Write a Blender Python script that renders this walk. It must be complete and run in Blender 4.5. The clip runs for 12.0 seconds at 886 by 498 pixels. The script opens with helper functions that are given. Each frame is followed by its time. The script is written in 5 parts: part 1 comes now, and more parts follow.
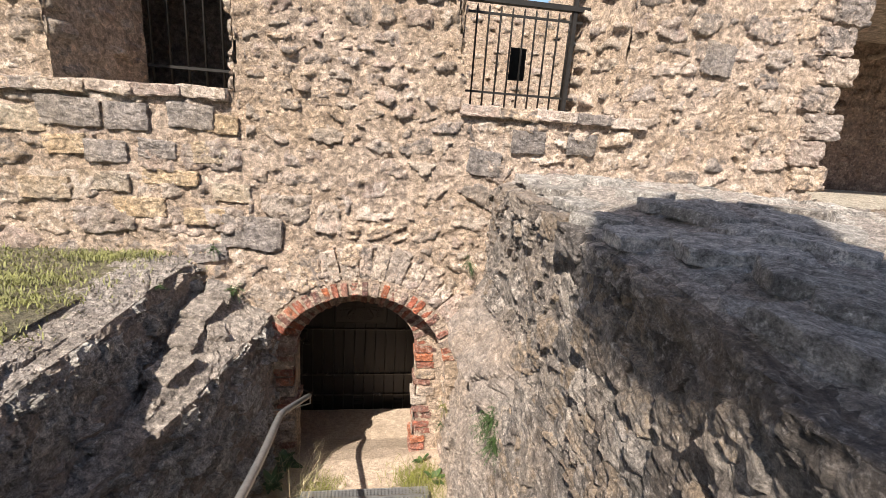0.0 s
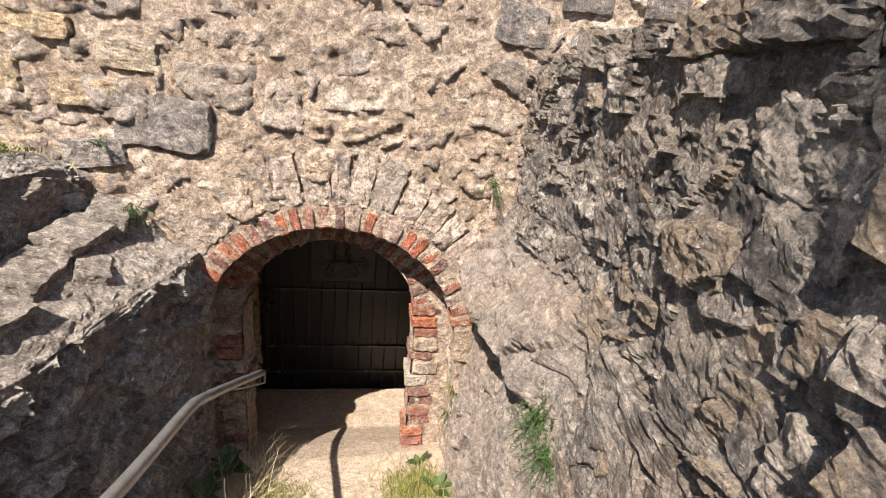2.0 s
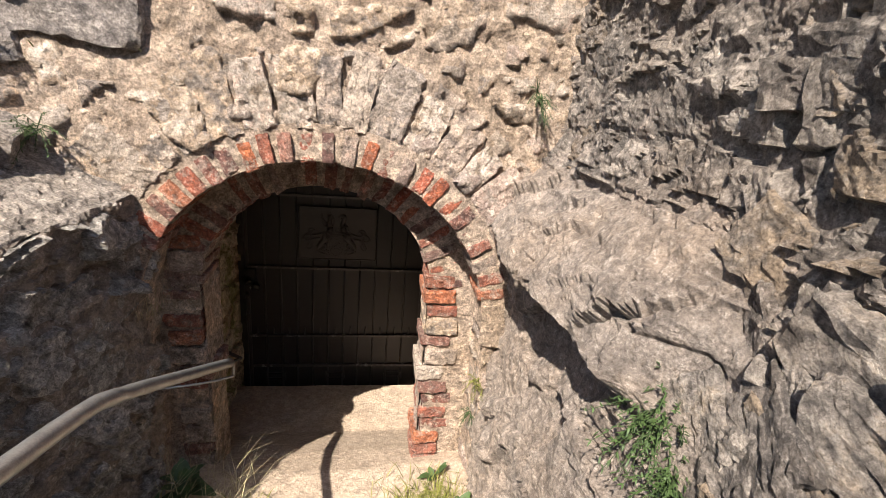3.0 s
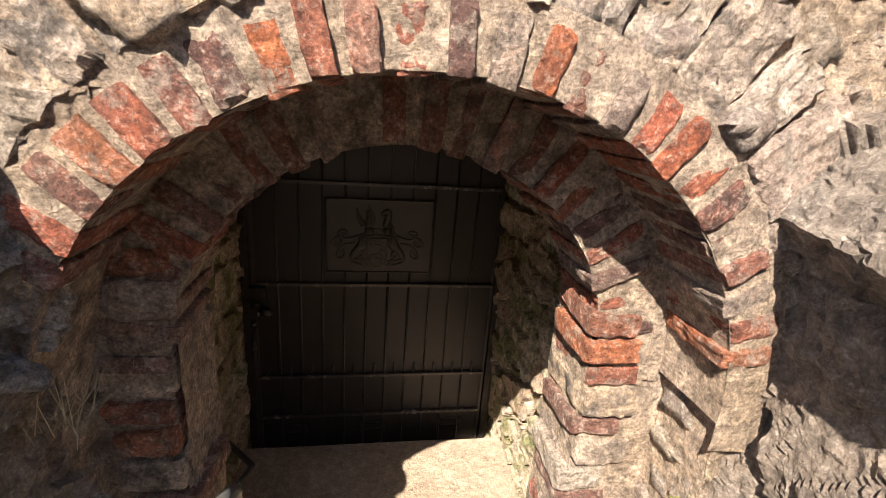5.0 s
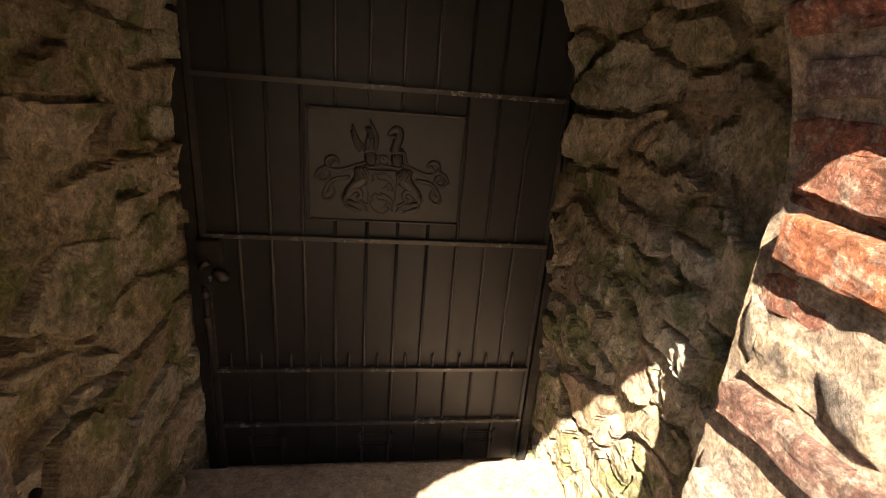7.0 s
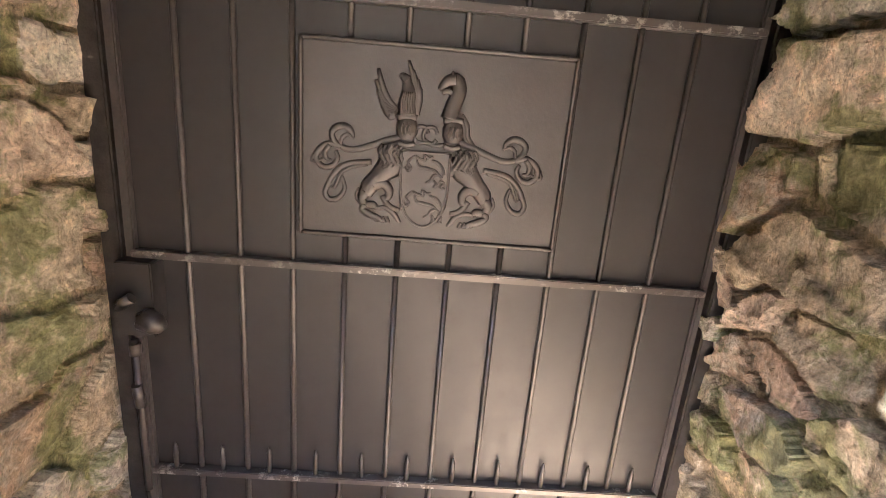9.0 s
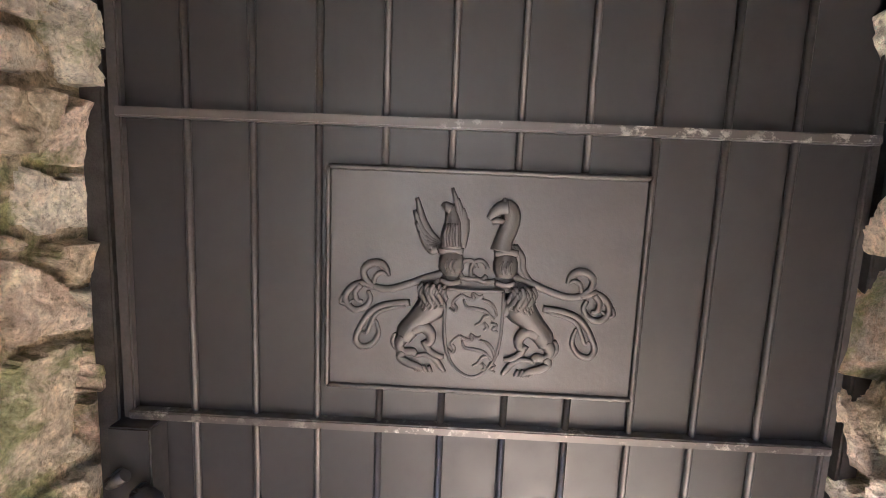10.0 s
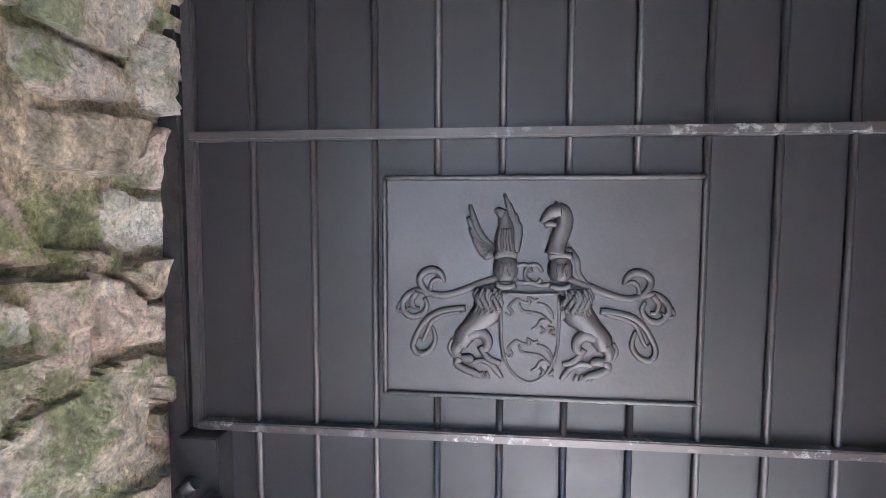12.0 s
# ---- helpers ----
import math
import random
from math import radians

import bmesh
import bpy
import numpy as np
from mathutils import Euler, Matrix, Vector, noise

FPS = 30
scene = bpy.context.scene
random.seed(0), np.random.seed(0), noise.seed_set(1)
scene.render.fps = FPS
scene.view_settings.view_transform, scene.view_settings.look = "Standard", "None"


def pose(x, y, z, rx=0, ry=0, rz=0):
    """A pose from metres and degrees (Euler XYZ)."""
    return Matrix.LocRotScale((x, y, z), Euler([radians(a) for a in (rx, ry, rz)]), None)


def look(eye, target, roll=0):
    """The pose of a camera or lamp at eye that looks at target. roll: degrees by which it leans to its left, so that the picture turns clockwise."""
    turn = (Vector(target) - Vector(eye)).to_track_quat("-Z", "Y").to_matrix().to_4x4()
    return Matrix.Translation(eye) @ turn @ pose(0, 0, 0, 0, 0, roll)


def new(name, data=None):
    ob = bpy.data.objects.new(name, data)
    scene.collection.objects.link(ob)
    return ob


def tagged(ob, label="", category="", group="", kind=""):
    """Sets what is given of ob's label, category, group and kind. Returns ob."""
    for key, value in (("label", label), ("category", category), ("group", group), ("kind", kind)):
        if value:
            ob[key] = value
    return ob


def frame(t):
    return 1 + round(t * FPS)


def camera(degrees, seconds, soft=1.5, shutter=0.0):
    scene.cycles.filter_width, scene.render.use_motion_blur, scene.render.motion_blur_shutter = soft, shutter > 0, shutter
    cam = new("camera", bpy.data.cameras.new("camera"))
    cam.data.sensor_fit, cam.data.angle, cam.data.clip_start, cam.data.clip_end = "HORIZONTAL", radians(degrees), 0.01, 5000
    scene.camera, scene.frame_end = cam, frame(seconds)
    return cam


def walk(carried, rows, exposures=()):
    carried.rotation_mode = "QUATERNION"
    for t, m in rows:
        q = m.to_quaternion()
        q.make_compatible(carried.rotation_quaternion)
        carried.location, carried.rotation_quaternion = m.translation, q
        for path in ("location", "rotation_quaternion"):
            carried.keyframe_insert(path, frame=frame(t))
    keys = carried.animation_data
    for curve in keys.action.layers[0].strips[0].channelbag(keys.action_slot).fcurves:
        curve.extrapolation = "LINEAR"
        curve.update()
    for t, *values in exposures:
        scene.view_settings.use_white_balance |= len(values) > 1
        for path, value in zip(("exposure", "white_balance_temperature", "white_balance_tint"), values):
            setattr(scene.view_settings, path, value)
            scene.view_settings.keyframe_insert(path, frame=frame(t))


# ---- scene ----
cam = camera(87.6, 12.0, soft=0.8)
PATH = [
    (0, (-0.039, -0.013, 3.263), (0.262, 1.894, 2.743), 4.3),
    (0.5, (-0.046, 0.232, 3.15), (0.262, 2.132, 2.606), 4.6),
    (1, (-0.02, 0.465, 2.979), (0.298, 2.357, 2.414), 5.2),
    (1.5, (-0.002, 0.694, 2.793), (0.322, 2.579, 2.208), 5.3),
    (2, (0.049, 0.944, 2.656), (0.379, 2.821, 2.048), 5.5),
    (2.5, (0.053, 1.22, 2.447), (0.375, 3.092, 1.823), 5.4),
    (3, (0.058, 1.479, 2.259), (0.392, 3.353, 1.646), 5.2),
    (3.2, (0.038, 1.58, 2.151), (0.373, 3.456, 1.544), 5.0),
    (4.8, (-0.239, 2.342, 1.982), (0.113, 4.215, 1.375), 4.6),
    (5, (-0.226, 2.467, 1.972), (0.116, 4.338, 1.353), 4.5),
    (5.5, (-0.251, 2.72, 1.942), (0.066, 4.583, 1.289), 4.4),
    (6, (-0.196, 2.895, 1.841), (0.122, 4.747, 1.154), 4.5),
    (6.5, (-0.094, 3.021, 1.702), (0.182, 4.877, 1.009), 4.1),
    (7, (-0.154, 3.131, 1.527), (0.12, 5.007, 0.89), 4.5),
    (7.2, (-0.158, 3.199, 1.478), (0.139, 5.096, 0.92), 4.9),
    (8.8, (-0.103, 3.737, 1.274), (-0.021, 5.665, 0.749), 5.0),
    (9, (-0.135, 3.824, 1.305), (-0.068, 5.755, 0.789), 4.7),
    (9.5, (-0.161, 3.963, 1.367), (-0.143, 5.914, 0.927), 3.8),
    (10, (-0.193, 4.01, 1.423), (-0.237, 5.992, 1.16), 2.4),
    (10.5, (-0.202, 3.992, 1.494), (-0.303, 5.989, 1.453), 0.9),
    (11, (-0.183, 3.963, 1.56), (-0.32, 5.958, 1.579), 0.2),
    (11.5, (-0.186, 3.975, 1.541), (-0.36, 5.967, 1.501), 0.0),
    (12, (-0.229, 3.986, 1.378), (-0.417, 5.973, 1.25), 0.2),
]
EXPOSURES = [(0, 1.27, 6350, 10), (3.2, 1.55, 6350, 10), (4.8, 1.75, 6600, 10), (5.5, 2.0, 6800, 10), (6.5, 2.7, 7400, 10), (7.2, 3.0, 7400, 10), (8.0, 4.35, 6500, 10), (8.8, 5.75, 5900, 10), (10.0, 6.12, 5100, 8), (10.8, 6.1, 4950, 6), (11.5, 6.05, 4600, 6), (12.0, 6.2, 4250, 6)]
walk(cam, [(t, look(eye, target, roll)) for t, eye, target, roll in PATH], EXPOSURES)

# ---- light ----
TO_SUN = Vector((-0.128, -0.23, 0.29)).normalized()
world = bpy.data.worlds.new("world")
scene.world = world
world.use_nodes = True
wn = world.node_tree
sky = wn.nodes.new("ShaderNodeTexSky")
sky.sky_type, sky.sun_disc = "NISHITA", False
sky.sun_elevation = math.asin(TO_SUN.z)
sky.sun_rotation = math.atan2(TO_SUN.x, TO_SUN.y)
wn.links.new(sky.outputs[0], wn.nodes["Background"].inputs[0])
wn.nodes["Background"].inputs[1].default_value = 0.085
sun_data = bpy.data.lights.new("sun", "SUN")
sun_data.energy, sun_data.angle, sun_data.color = 4.5, radians(0.53), (1.0, 0.90, 0.77)
sun = new("sun", sun_data)
sun.matrix_world = look(TO_SUN * 40, (0, 0, 0))


# ---- noise on arrays ----
def rnd(ix, iy, iz, seed):
    h = (ix.astype(np.int64) * 374761393 + iy.astype(np.int64) * 668265263 + iz.astype(np.int64) * 2147483647 + seed * 974711) & 0x7FFFFFFF
    h = ((h ^ (h >> 13)) * 1274126177) & 0x7FFFFFFF
    h = ((h ^ (h >> 16)) * 1103515245 + 12345) & 0x7FFFFFFF
    return ((h ^ (h >> 15)) & 0xFFFFF) / 1048575.0


def value_noise(p, seed=0):
    f = np.floor(p)
    i = f.astype(np.int64)
    w = p - f
    w = w * w * (3 - 2 * w)
    out = 0
    for dx in (0, 1):
        for dy in (0, 1):
            for dz in (0, 1):
                k = rnd(i[:, 0] + dx, i[:, 1] + dy, i[:, 2] + dz, seed)
                out = out + k * (w[:, 0] if dx else 1 - w[:, 0]) * (w[:, 1] if dy else 1 - w[:, 1]) * (w[:, 2] if dz else 1 - w[:, 2])
    return out * 2 - 1


def fbm(p, scale, octaves=4, seed=0, ridged=False):
    p = np.asarray(p, float) * scale
    total, amp, out = 0, 1.0, 0
    for o in range(octaves):
        n = value_noise(p + 17.3 * o, seed + o)
        if ridged:
            n = 1 - 2 * np.abs(n)
        out, total, amp, p = out + n * amp, total + amp, amp * 0.5, p * 2.03
    return out / total


def cells(u, v, su, sv, seed=0, jitter=0.42, power=2.6):
    """Uneven courses of stones on a surface in metres: gap to the next stone, cell key, offset in the stone."""
    row = np.floor(v / sv)
    best1 = np.full(u.shape, 9.0)
    best2 = np.full(u.shape, 9.0)
    key = np.zeros(u.shape, np.int64)
    du = np.zeros(u.shape)
    dv = np.zeros(u.shape)
    for dr in (-1, 0, 1):
        r = row + dr
        shift = rnd(r, r * 0 + 3, r * 0, seed + 5) * 1.0
        stretch = 0.75 + 0.6 * rnd(r, r * 0 + 9, r * 0, seed + 8)
        x = u / (su * stretch) + shift
        col = np.floor(x)
        for dc in (-1, 0, 1):
            c = col + dc
            px = c + 0.5 + (rnd(c, r, r * 0, seed) - 0.5) * 2 * jitter
            py = r + 0.5 + (rnd(c, r, r * 0 + 1, seed) - 0.5) * 1.5 * jitter
            ex, ey = (x - px), (v / sv - py)
            d = (np.abs(ex) ** power + np.abs(ey) ** power) ** (1 / power)
            closer = d < best1
            best2 = np.where(closer, best1, np.minimum(best2, d))
            key = np.where(closer, (r.astype(np.int64) + 4000) * 100000 + c.astype(np.int64) + 40000, key)
            du, dv = np.where(closer, ex * su, du), np.where(closer, ey * sv, dv)
            best1 = np.where(closer, d, best1)
    return best2 - best1, key, du, dv


def key_rnd(key, n, seed=0):
    return rnd(key // 100000, key % 100000, key * 0 + n, seed)


def smooth(a, b, x):
    t = np.clip((x - a) / (b - a), 0, 1)
    return t * t * (3 - 2 * t)


# ---- materials ----
def material(name, rough=0.9, metal=0.0):
    m = bpy.data.materials.new(name)
    m.use_nodes = True
    nt = m.node_tree
    b = nt.nodes["Principled BSDF"]
    b.inputs["Roughness"].default_value, b.inputs["Metallic"].default_value = rough, metal
    return m, nt, b


def add(nt, kind, inputs=(), **props):
    n = nt.nodes.new(kind)
    for k, v in props.items():
        if k == "operation":
            n.operation = v
        elif k == "blend":
            n.data_type, n.blend_type = "RGBA", v
        elif k == "feature":
            n.feature = v
    for k, v in inputs:
        if isinstance(v, bpy.types.NodeSocket):
            nt.links.new(v, n.inputs[k])
        else:
            n.inputs[k].default_value = v
    return n


def ramp(nt, fac, stops):
    n = nt.nodes.new("ShaderNodeValToRGB")
    nt.links.new(fac, n.inputs[0])
    e = n.color_ramp.elements
    while len(e) < len(stops):
        e.new(0.5)
    for i, (p, c) in enumerate(stops):
        e[i].position, e[i].color = p, (*c, 1)
    return n.outputs[0]


def mix(nt, fac, a, b, blend="MIX"):
    n = add(nt, "ShaderNodeMix", blend=blend)
    for k, v in ((0, fac), (6, a), (7, b)):
        if isinstance(v, bpy.types.NodeSocket):
            nt.links.new(v, n.inputs[k])
        else:
            n.inputs[k].default_value = (*v, 1) if isinstance(v, tuple) else v
    return n.outputs[2]


def noise_tex(nt, scale, detail=6, rough=0.6, distort=0.0):
    g = nt.nodes.new("ShaderNodeNewGeometry")
    n = add(nt, "ShaderNodeTexNoise", [("Vector", g.outputs["Position"]), ("Scale", scale), ("Detail", detail), ("Roughness", rough), ("Distortion", distort)])
    return n.outputs[0]


def bumped(nt, b, height, strength, distance):
    n = add(nt, "ShaderNodeBump", [("Height", height), ("Strength", strength), ("Distance", distance)])
    nt.links.new(n.outputs[0], b.inputs["Normal"])


def rocky(name, palette, stain, specks, rough=0.92, bump=0.012, per="object", moss=None, spread=0.35, smear=None, smear_by=0.7, smear_scale=11, grain=1.0):
    """Stone or mortar: tone by piece, broad stains, grain with small shadows painted in, lichen specks and fine relief.
    """
    m, nt, b = material(name, rough)
    broad = noise_tex(nt, 2.3, 5, 0.62)
    mid = noise_tex(nt, 14, 8, 0.72)
    fine = noise_tex(nt, 60, 8, 0.78)
    if per == "object":
        r = nt.nodes.new("ShaderNodeObjectInfo").outputs["Random"]
    elif per == "island":
        r = nt.nodes.new("ShaderNodeNewGeometry").outputs["Random Per Island"]
    else:
        r = broad
    fac = add(nt, "ShaderNodeMath", [(0, mid), (1, -0.5)], operation="ADD").outputs[0]
    fac = add(nt, "ShaderNodeMath", [(0, fac), (1, spread * 2.2), (2, r)], operation="MULTIPLY_ADD").outputs[0]
    n = len(palette)
    col = ramp(nt, fac, [(0.04 + 0.92 * i / (n - 1), c) for i, c in enumerate(palette)])
    sf = ramp(nt, broad, [(0.42, (0, 0, 0)), (0.66, (1, 1, 1))])
    col = mix(nt, sf, col, mix(nt, 0.55, col, stain))
    kf = ramp(nt, fine, [(0.54, (0, 0, 0)), (0.64, (1, 1, 1))])
    col = mix(nt, add(nt, "ShaderNodeMath", [(0, kf), (1, 0.6)], operation="MULTIPLY").outputs[0], col, specks)
    # dark specks stand in for shade in small crevices
    df = ramp(nt, fine, [(0.34, (1, 1, 1)), (0.46, (0, 0, 0))])
    col = mix(nt, add(nt, "ShaderNodeMath", [(0, df), (1, 0.6)], operation="MULTIPLY").outputs[0], col, mix(nt, 0.5, (0.03, 0.025, 0.02), stain))
    if moss:
        mf = ramp(nt, noise_tex(nt, 5.0, 6, 0.7, 0.4), [(0.51, (0, 0, 0)), (0.59, (1, 1, 1))])
        col = mix(nt, add(nt, "ShaderNodeMath", [(0, mf), (1, 0.75)], operation="MULTIPLY").outputs[0], col, moss)
    if smear:
        ef = ramp(nt, noise_tex(nt, smear_scale, 7, 0.75, 0.3), [(0.52, (0, 0, 0)), (0.60, (1, 1, 1))])
        col = mix(nt, add(nt, "ShaderNodeMath", [(0, ef), (1, smear_by)], operation="MULTIPLY").outputs[0], col, smear)
    # gritty light and dark grain at three sizes, also painting in small pits' shadows
    grit = noise_tex(nt, 120, 5, 0.8)
    blot = noise_tex(nt, 28, 6, 0.74, 0.6)
    for f, lo, hi, a, c in ((mid, 0.36, 0.64, 0.74, 1.24), (blot, 0.38, 0.62, 0.62, 1.34), (grit, 0.38, 0.60, 0.66, 1.30)):
        a, c = 1 + (a - 1) * grain, 1 + (c - 1) * grain
        g = ramp(nt, f, [(lo, (a, a, a)), (hi, (c, c, c * 0.99))])
        col = add(nt, "ShaderNodeVectorMath", [(0, col), (1, g)], operation="MULTIPLY").outputs[0]
    nt.links.new(col, b.inputs["Base Color"])
    v = add(nt, "ShaderNodeTexVoronoi", [("Vector", nt.nodes.new("ShaderNodeNewGeometry").outputs["Position"]), ("Scale", 38)])
    h = add(nt, "ShaderNodeMath", [(0, mid), (1, 1.4), (2, fine)], operation="MULTIPLY_ADD").outputs[0]
    h = add(nt, "ShaderNodeMath", [(0, v.outputs[0]), (1, 0.35), (2, h)], operation="MULTIPLY_ADD").outputs[0]
    bumped(nt, b, h, 1.0, bump * 2.1)
    return m


WARM_STONE = [(0.270, 0.229, 0.210), (0.450, 0.358, 0.306), (0.560, 0.439, 0.363), (0.600, 0.497, 0.420), (0.340, 0.286, 0.263), (0.560, 0.411, 0.296), (0.640, 0.544, 0.477), (0.500, 0.368, 0.315), (0.400, 0.334, 0.301)]
M_MORTAR = rocky("lime_mortar", [(0.440, 0.334, 0.267), (0.540, 0.420, 0.339), (0.610, 0.487, 0.401)], (0.360, 0.244, 0.148), (0.640, 0.535, 0.449), per="none", bump=0.016)
M_RUBBLE = rocky("rubble_stone", WARM_STONE, (0.300, 0.229, 0.162), (0.580, 0.506, 0.449), bump=0.013)
M_RUBBLE_FAR = rocky("rubble_stone_joined", WARM_STONE, (0.300, 0.229, 0.162), (0.580, 0.506, 0.449), per="island", bump=0.013)
M_OCHRE = rocky("ochre_stained_stone", [(0.46, 0.35, 0.24), (0.55, 0.42, 0.29), (0.58, 0.48, 0.37), (0.40, 0.34, 0.29)], (0.50, 0.33, 0.18), (0.64, 0.55, 0.44), bump=0.014)
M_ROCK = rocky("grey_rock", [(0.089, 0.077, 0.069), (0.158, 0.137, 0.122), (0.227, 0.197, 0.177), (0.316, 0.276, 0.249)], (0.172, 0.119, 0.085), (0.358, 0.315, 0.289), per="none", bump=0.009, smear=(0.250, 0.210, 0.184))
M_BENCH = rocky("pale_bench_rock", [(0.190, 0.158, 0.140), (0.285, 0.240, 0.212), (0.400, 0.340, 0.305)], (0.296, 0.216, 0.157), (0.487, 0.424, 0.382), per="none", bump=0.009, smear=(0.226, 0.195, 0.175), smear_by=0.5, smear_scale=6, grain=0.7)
M_ROCK_PIECE = rocky("grey_rock_piece", [(0.110, 0.096, 0.090), (0.185, 0.160, 0.146), (0.330, 0.287, 0.258), (0.330, 0.250, 0.180), (0.135, 0.118, 0.110), (0.430, 0.375, 0.335), (0.260, 0.220, 0.190)], (0.186, 0.132, 0.092), (0.385, 0.342, 0.315), bump=0.012)
M_ROCK_JOINED = rocky("grey_rock_joined", [(0.110, 0.096, 0.090), (0.185, 0.160, 0.146), (0.330, 0.287, 0.258), (0.330, 0.250, 0.180), (0.135, 0.118, 0.110), (0.430, 0.375, 0.335), (0.260, 0.220, 0.190)], (0.186, 0.132, 0.092), (0.385, 0.342, 0.315), bump=0.012, per="island")
M_DARKSTONE = rocky("dark_grey_wall_stone", [(0.19, 0.165, 0.155), (0.26, 0.225, 0.21), (0.33, 0.285, 0.265)], (0.30, 0.24, 0.18), (0.46, 0.41, 0.37), bump=0.012)
M_CAP = rocky("pebbly_mortar_cap", [(0.30, 0.26, 0.235), (0.39, 0.34, 0.31), (0.47, 0.415, 0.38)], (0.27, 0.22, 0.18), (0.58, 0.52, 0.47), per="none", bump=0.014)
M_FLAG = rocky("pale_grey_flag", [(0.28, 0.26, 0.24), (0.40, 0.37, 0.345), (0.50, 0.465, 0.435)], (0.26, 0.22, 0.19), (0.60, 0.56, 0.52), bump=0.012)
M_FLAG_JOINED = rocky("grey_wall_stones", [(0.28, 0.26, 0.24), (0.40, 0.37, 0.345), (0.50, 0.465, 0.435)], (0.26, 0.22, 0.19), (0.60, 0.56, 0.52), bump=0.012, per="island")
# red rubble darkened so that the colour carries the shade
M_REDWALL = rocky("shade_darkened_red_rubble", [(0.16, 0.10, 0.075), (0.24, 0.16, 0.12), (0.30, 0.22, 0.17)], (0.16, 0.10, 0.07), (0.38, 0.30, 0.25), per="island")
M_NICHE = rocky("niche_stone", [(0.40, 0.33, 0.24), (0.60, 0.50, 0.37), (0.74, 0.65, 0.51), (0.68, 0.53, 0.43), (0.78, 0.73, 0.63), (0.50, 0.36, 0.27)], (0.36, 0.27, 0.16), (0.55, 0.50, 0.42), bump=0.012, moss=(0.19, 0.22, 0.075), grain=0.7)
M_NICHE_BED = rocky("niche_bed", [(0.40, 0.31, 0.19), (0.54, 0.44, 0.30), (0.64, 0.54, 0.39)], (0.32, 0.24, 0.15), (0.45, 0.40, 0.33), per="none", bump=0.014, moss=(0.19, 0.22, 0.075))
M_FLOOR = rocky("trodden_concrete", [(0.360, 0.277, 0.210), (0.440, 0.344, 0.267), (0.500, 0.401, 0.315)], (0.300, 0.220, 0.153), (0.560, 0.480, 0.405), per="none", bump=0.004, grain=0.45)
M_GRAVEL = rocky("pale_gravel", [(0.38, 0.33, 0.27), (0.48, 0.42, 0.35), (0.55, 0.50, 0.43)], (0.33, 0.28, 0.21), (0.66, 0.62, 0.56), per="none", bump=0.012)
M_BRICK = rocky("worn_red_brick", [(0.17, 0.085, 0.075), (0.40, 0.105, 0.055), (0.54, 0.17, 0.07), (0.28, 0.11, 0.085), (0.46, 0.13, 0.07), (0.22, 0.14, 0.125), (0.40, 0.32, 0.27), (0.47, 0.125, 0.07), (0.32, 0.17, 0.14)], (0.28, 0.17, 0.13), (0.62, 0.48, 0.40), bump=0.015, spread=0.10, smear=(0.54, 0.45, 0.38), smear_by=0.55, smear_scale=26)
M_DIRT = rocky("dry_soil", [(0.15, 0.125, 0.085), (0.22, 0.185, 0.125), (0.29, 0.245, 0.165)], (0.09, 0.09, 0.04), (0.30, 0.26, 0.2), per="none", bump=0.02)


def simple(name, colour, rough, metal=0.0, vary=0.25, scale=9, bump=0.0, grain=0.25):
    m, nt, b = material(name, rough, metal)
    n1, n2 = noise_tex(nt, scale, 5, 0.6), noise_tex(nt, scale * 9, 4, 0.6)
    c = ramp(nt, n1, [(0.35, tuple(v * (1 - vary) for v in colour)), (0.65, tuple(min(1, v * (1 + vary)) for v in colour))])
    c = mix(nt, grain, c, ramp(nt, n2, [(0.4, tuple(v * 0.6 for v in colour)), (0.6, tuple(min(1, v * 1.5) for v in colour))]))
    nt.links.new(c, b.inputs["Base Color"])
    nt.links.new(ramp(nt, n2, [(0.3, (max(0, rough - 0.1),) * 3), (0.7, (min(1, rough + 0.1),) * 3)]), b.inputs["Roughness"])
    if bump:
        bumped(nt, b, n2, 0.6, bump)
    return m


M_DOOR = simple("brown_painted_sheet_steel", (0.022, 0.0195, 0.0195), 0.50, 0.25, 0.05, 3, 0.0, 0.05)
M_DOOR.node_tree.nodes["Principled BSDF"].inputs["Specular IOR Level"].default_value = 0.6
M_BAR = simple("brown_painted_bar", (0.046, 0.041, 0.040), 0.42, 0.2, 0.2, 22, 0.0008)
M_CAST = simple("brown_cast_relief", (0.052, 0.047, 0.046), 0.46, 0.3, 0.1, 12, 0.0006, 0.1)
M_XBAR, nt_x, b_x = material("rubbed_brown_bar", 0.4, 0.45)
rub = ramp(nt_x, noise_tex(nt_x, 34, 6, 0.7), [(0.53, (0.085, 0.075, 0.071)), (0.62, (0.40, 0.38, 0.35))])
nt_x.links.new(mix(nt_x, ramp(nt_x, noise_tex(nt_x, 5, 2, 0.5), [(0.45, (0, 0, 0)), (0.6, (1, 1, 1))]), (0.085, 0.075, 0.071), rub), b_x.inputs["Base Color"])
M_LOCK = simple("dark_lock_steel", (0.05, 0.045, 0.043), 0.4, 0.6, 0.3, 30, 0.001)
M_IRON = simple("black_iron", (0.02, 0.018, 0.017), 0.6, 0.4, 0.3, 20)
# near-black colour that stands for the unlit depth of the vent slots
M_SLOT_DARK = simple("painted_slot_dark", (0.004, 0.004, 0.004), 0.9, 0.0, 0.1, 9)
M_GALV = simple("galvanised_steel", (0.36, 0.36, 0.36), 0.42, 0.75, 0.18, 30)
M_LEAF = simple("green_leaf", (0.045, 0.078, 0.022), 0.6, 0.0, 0.5, 18)
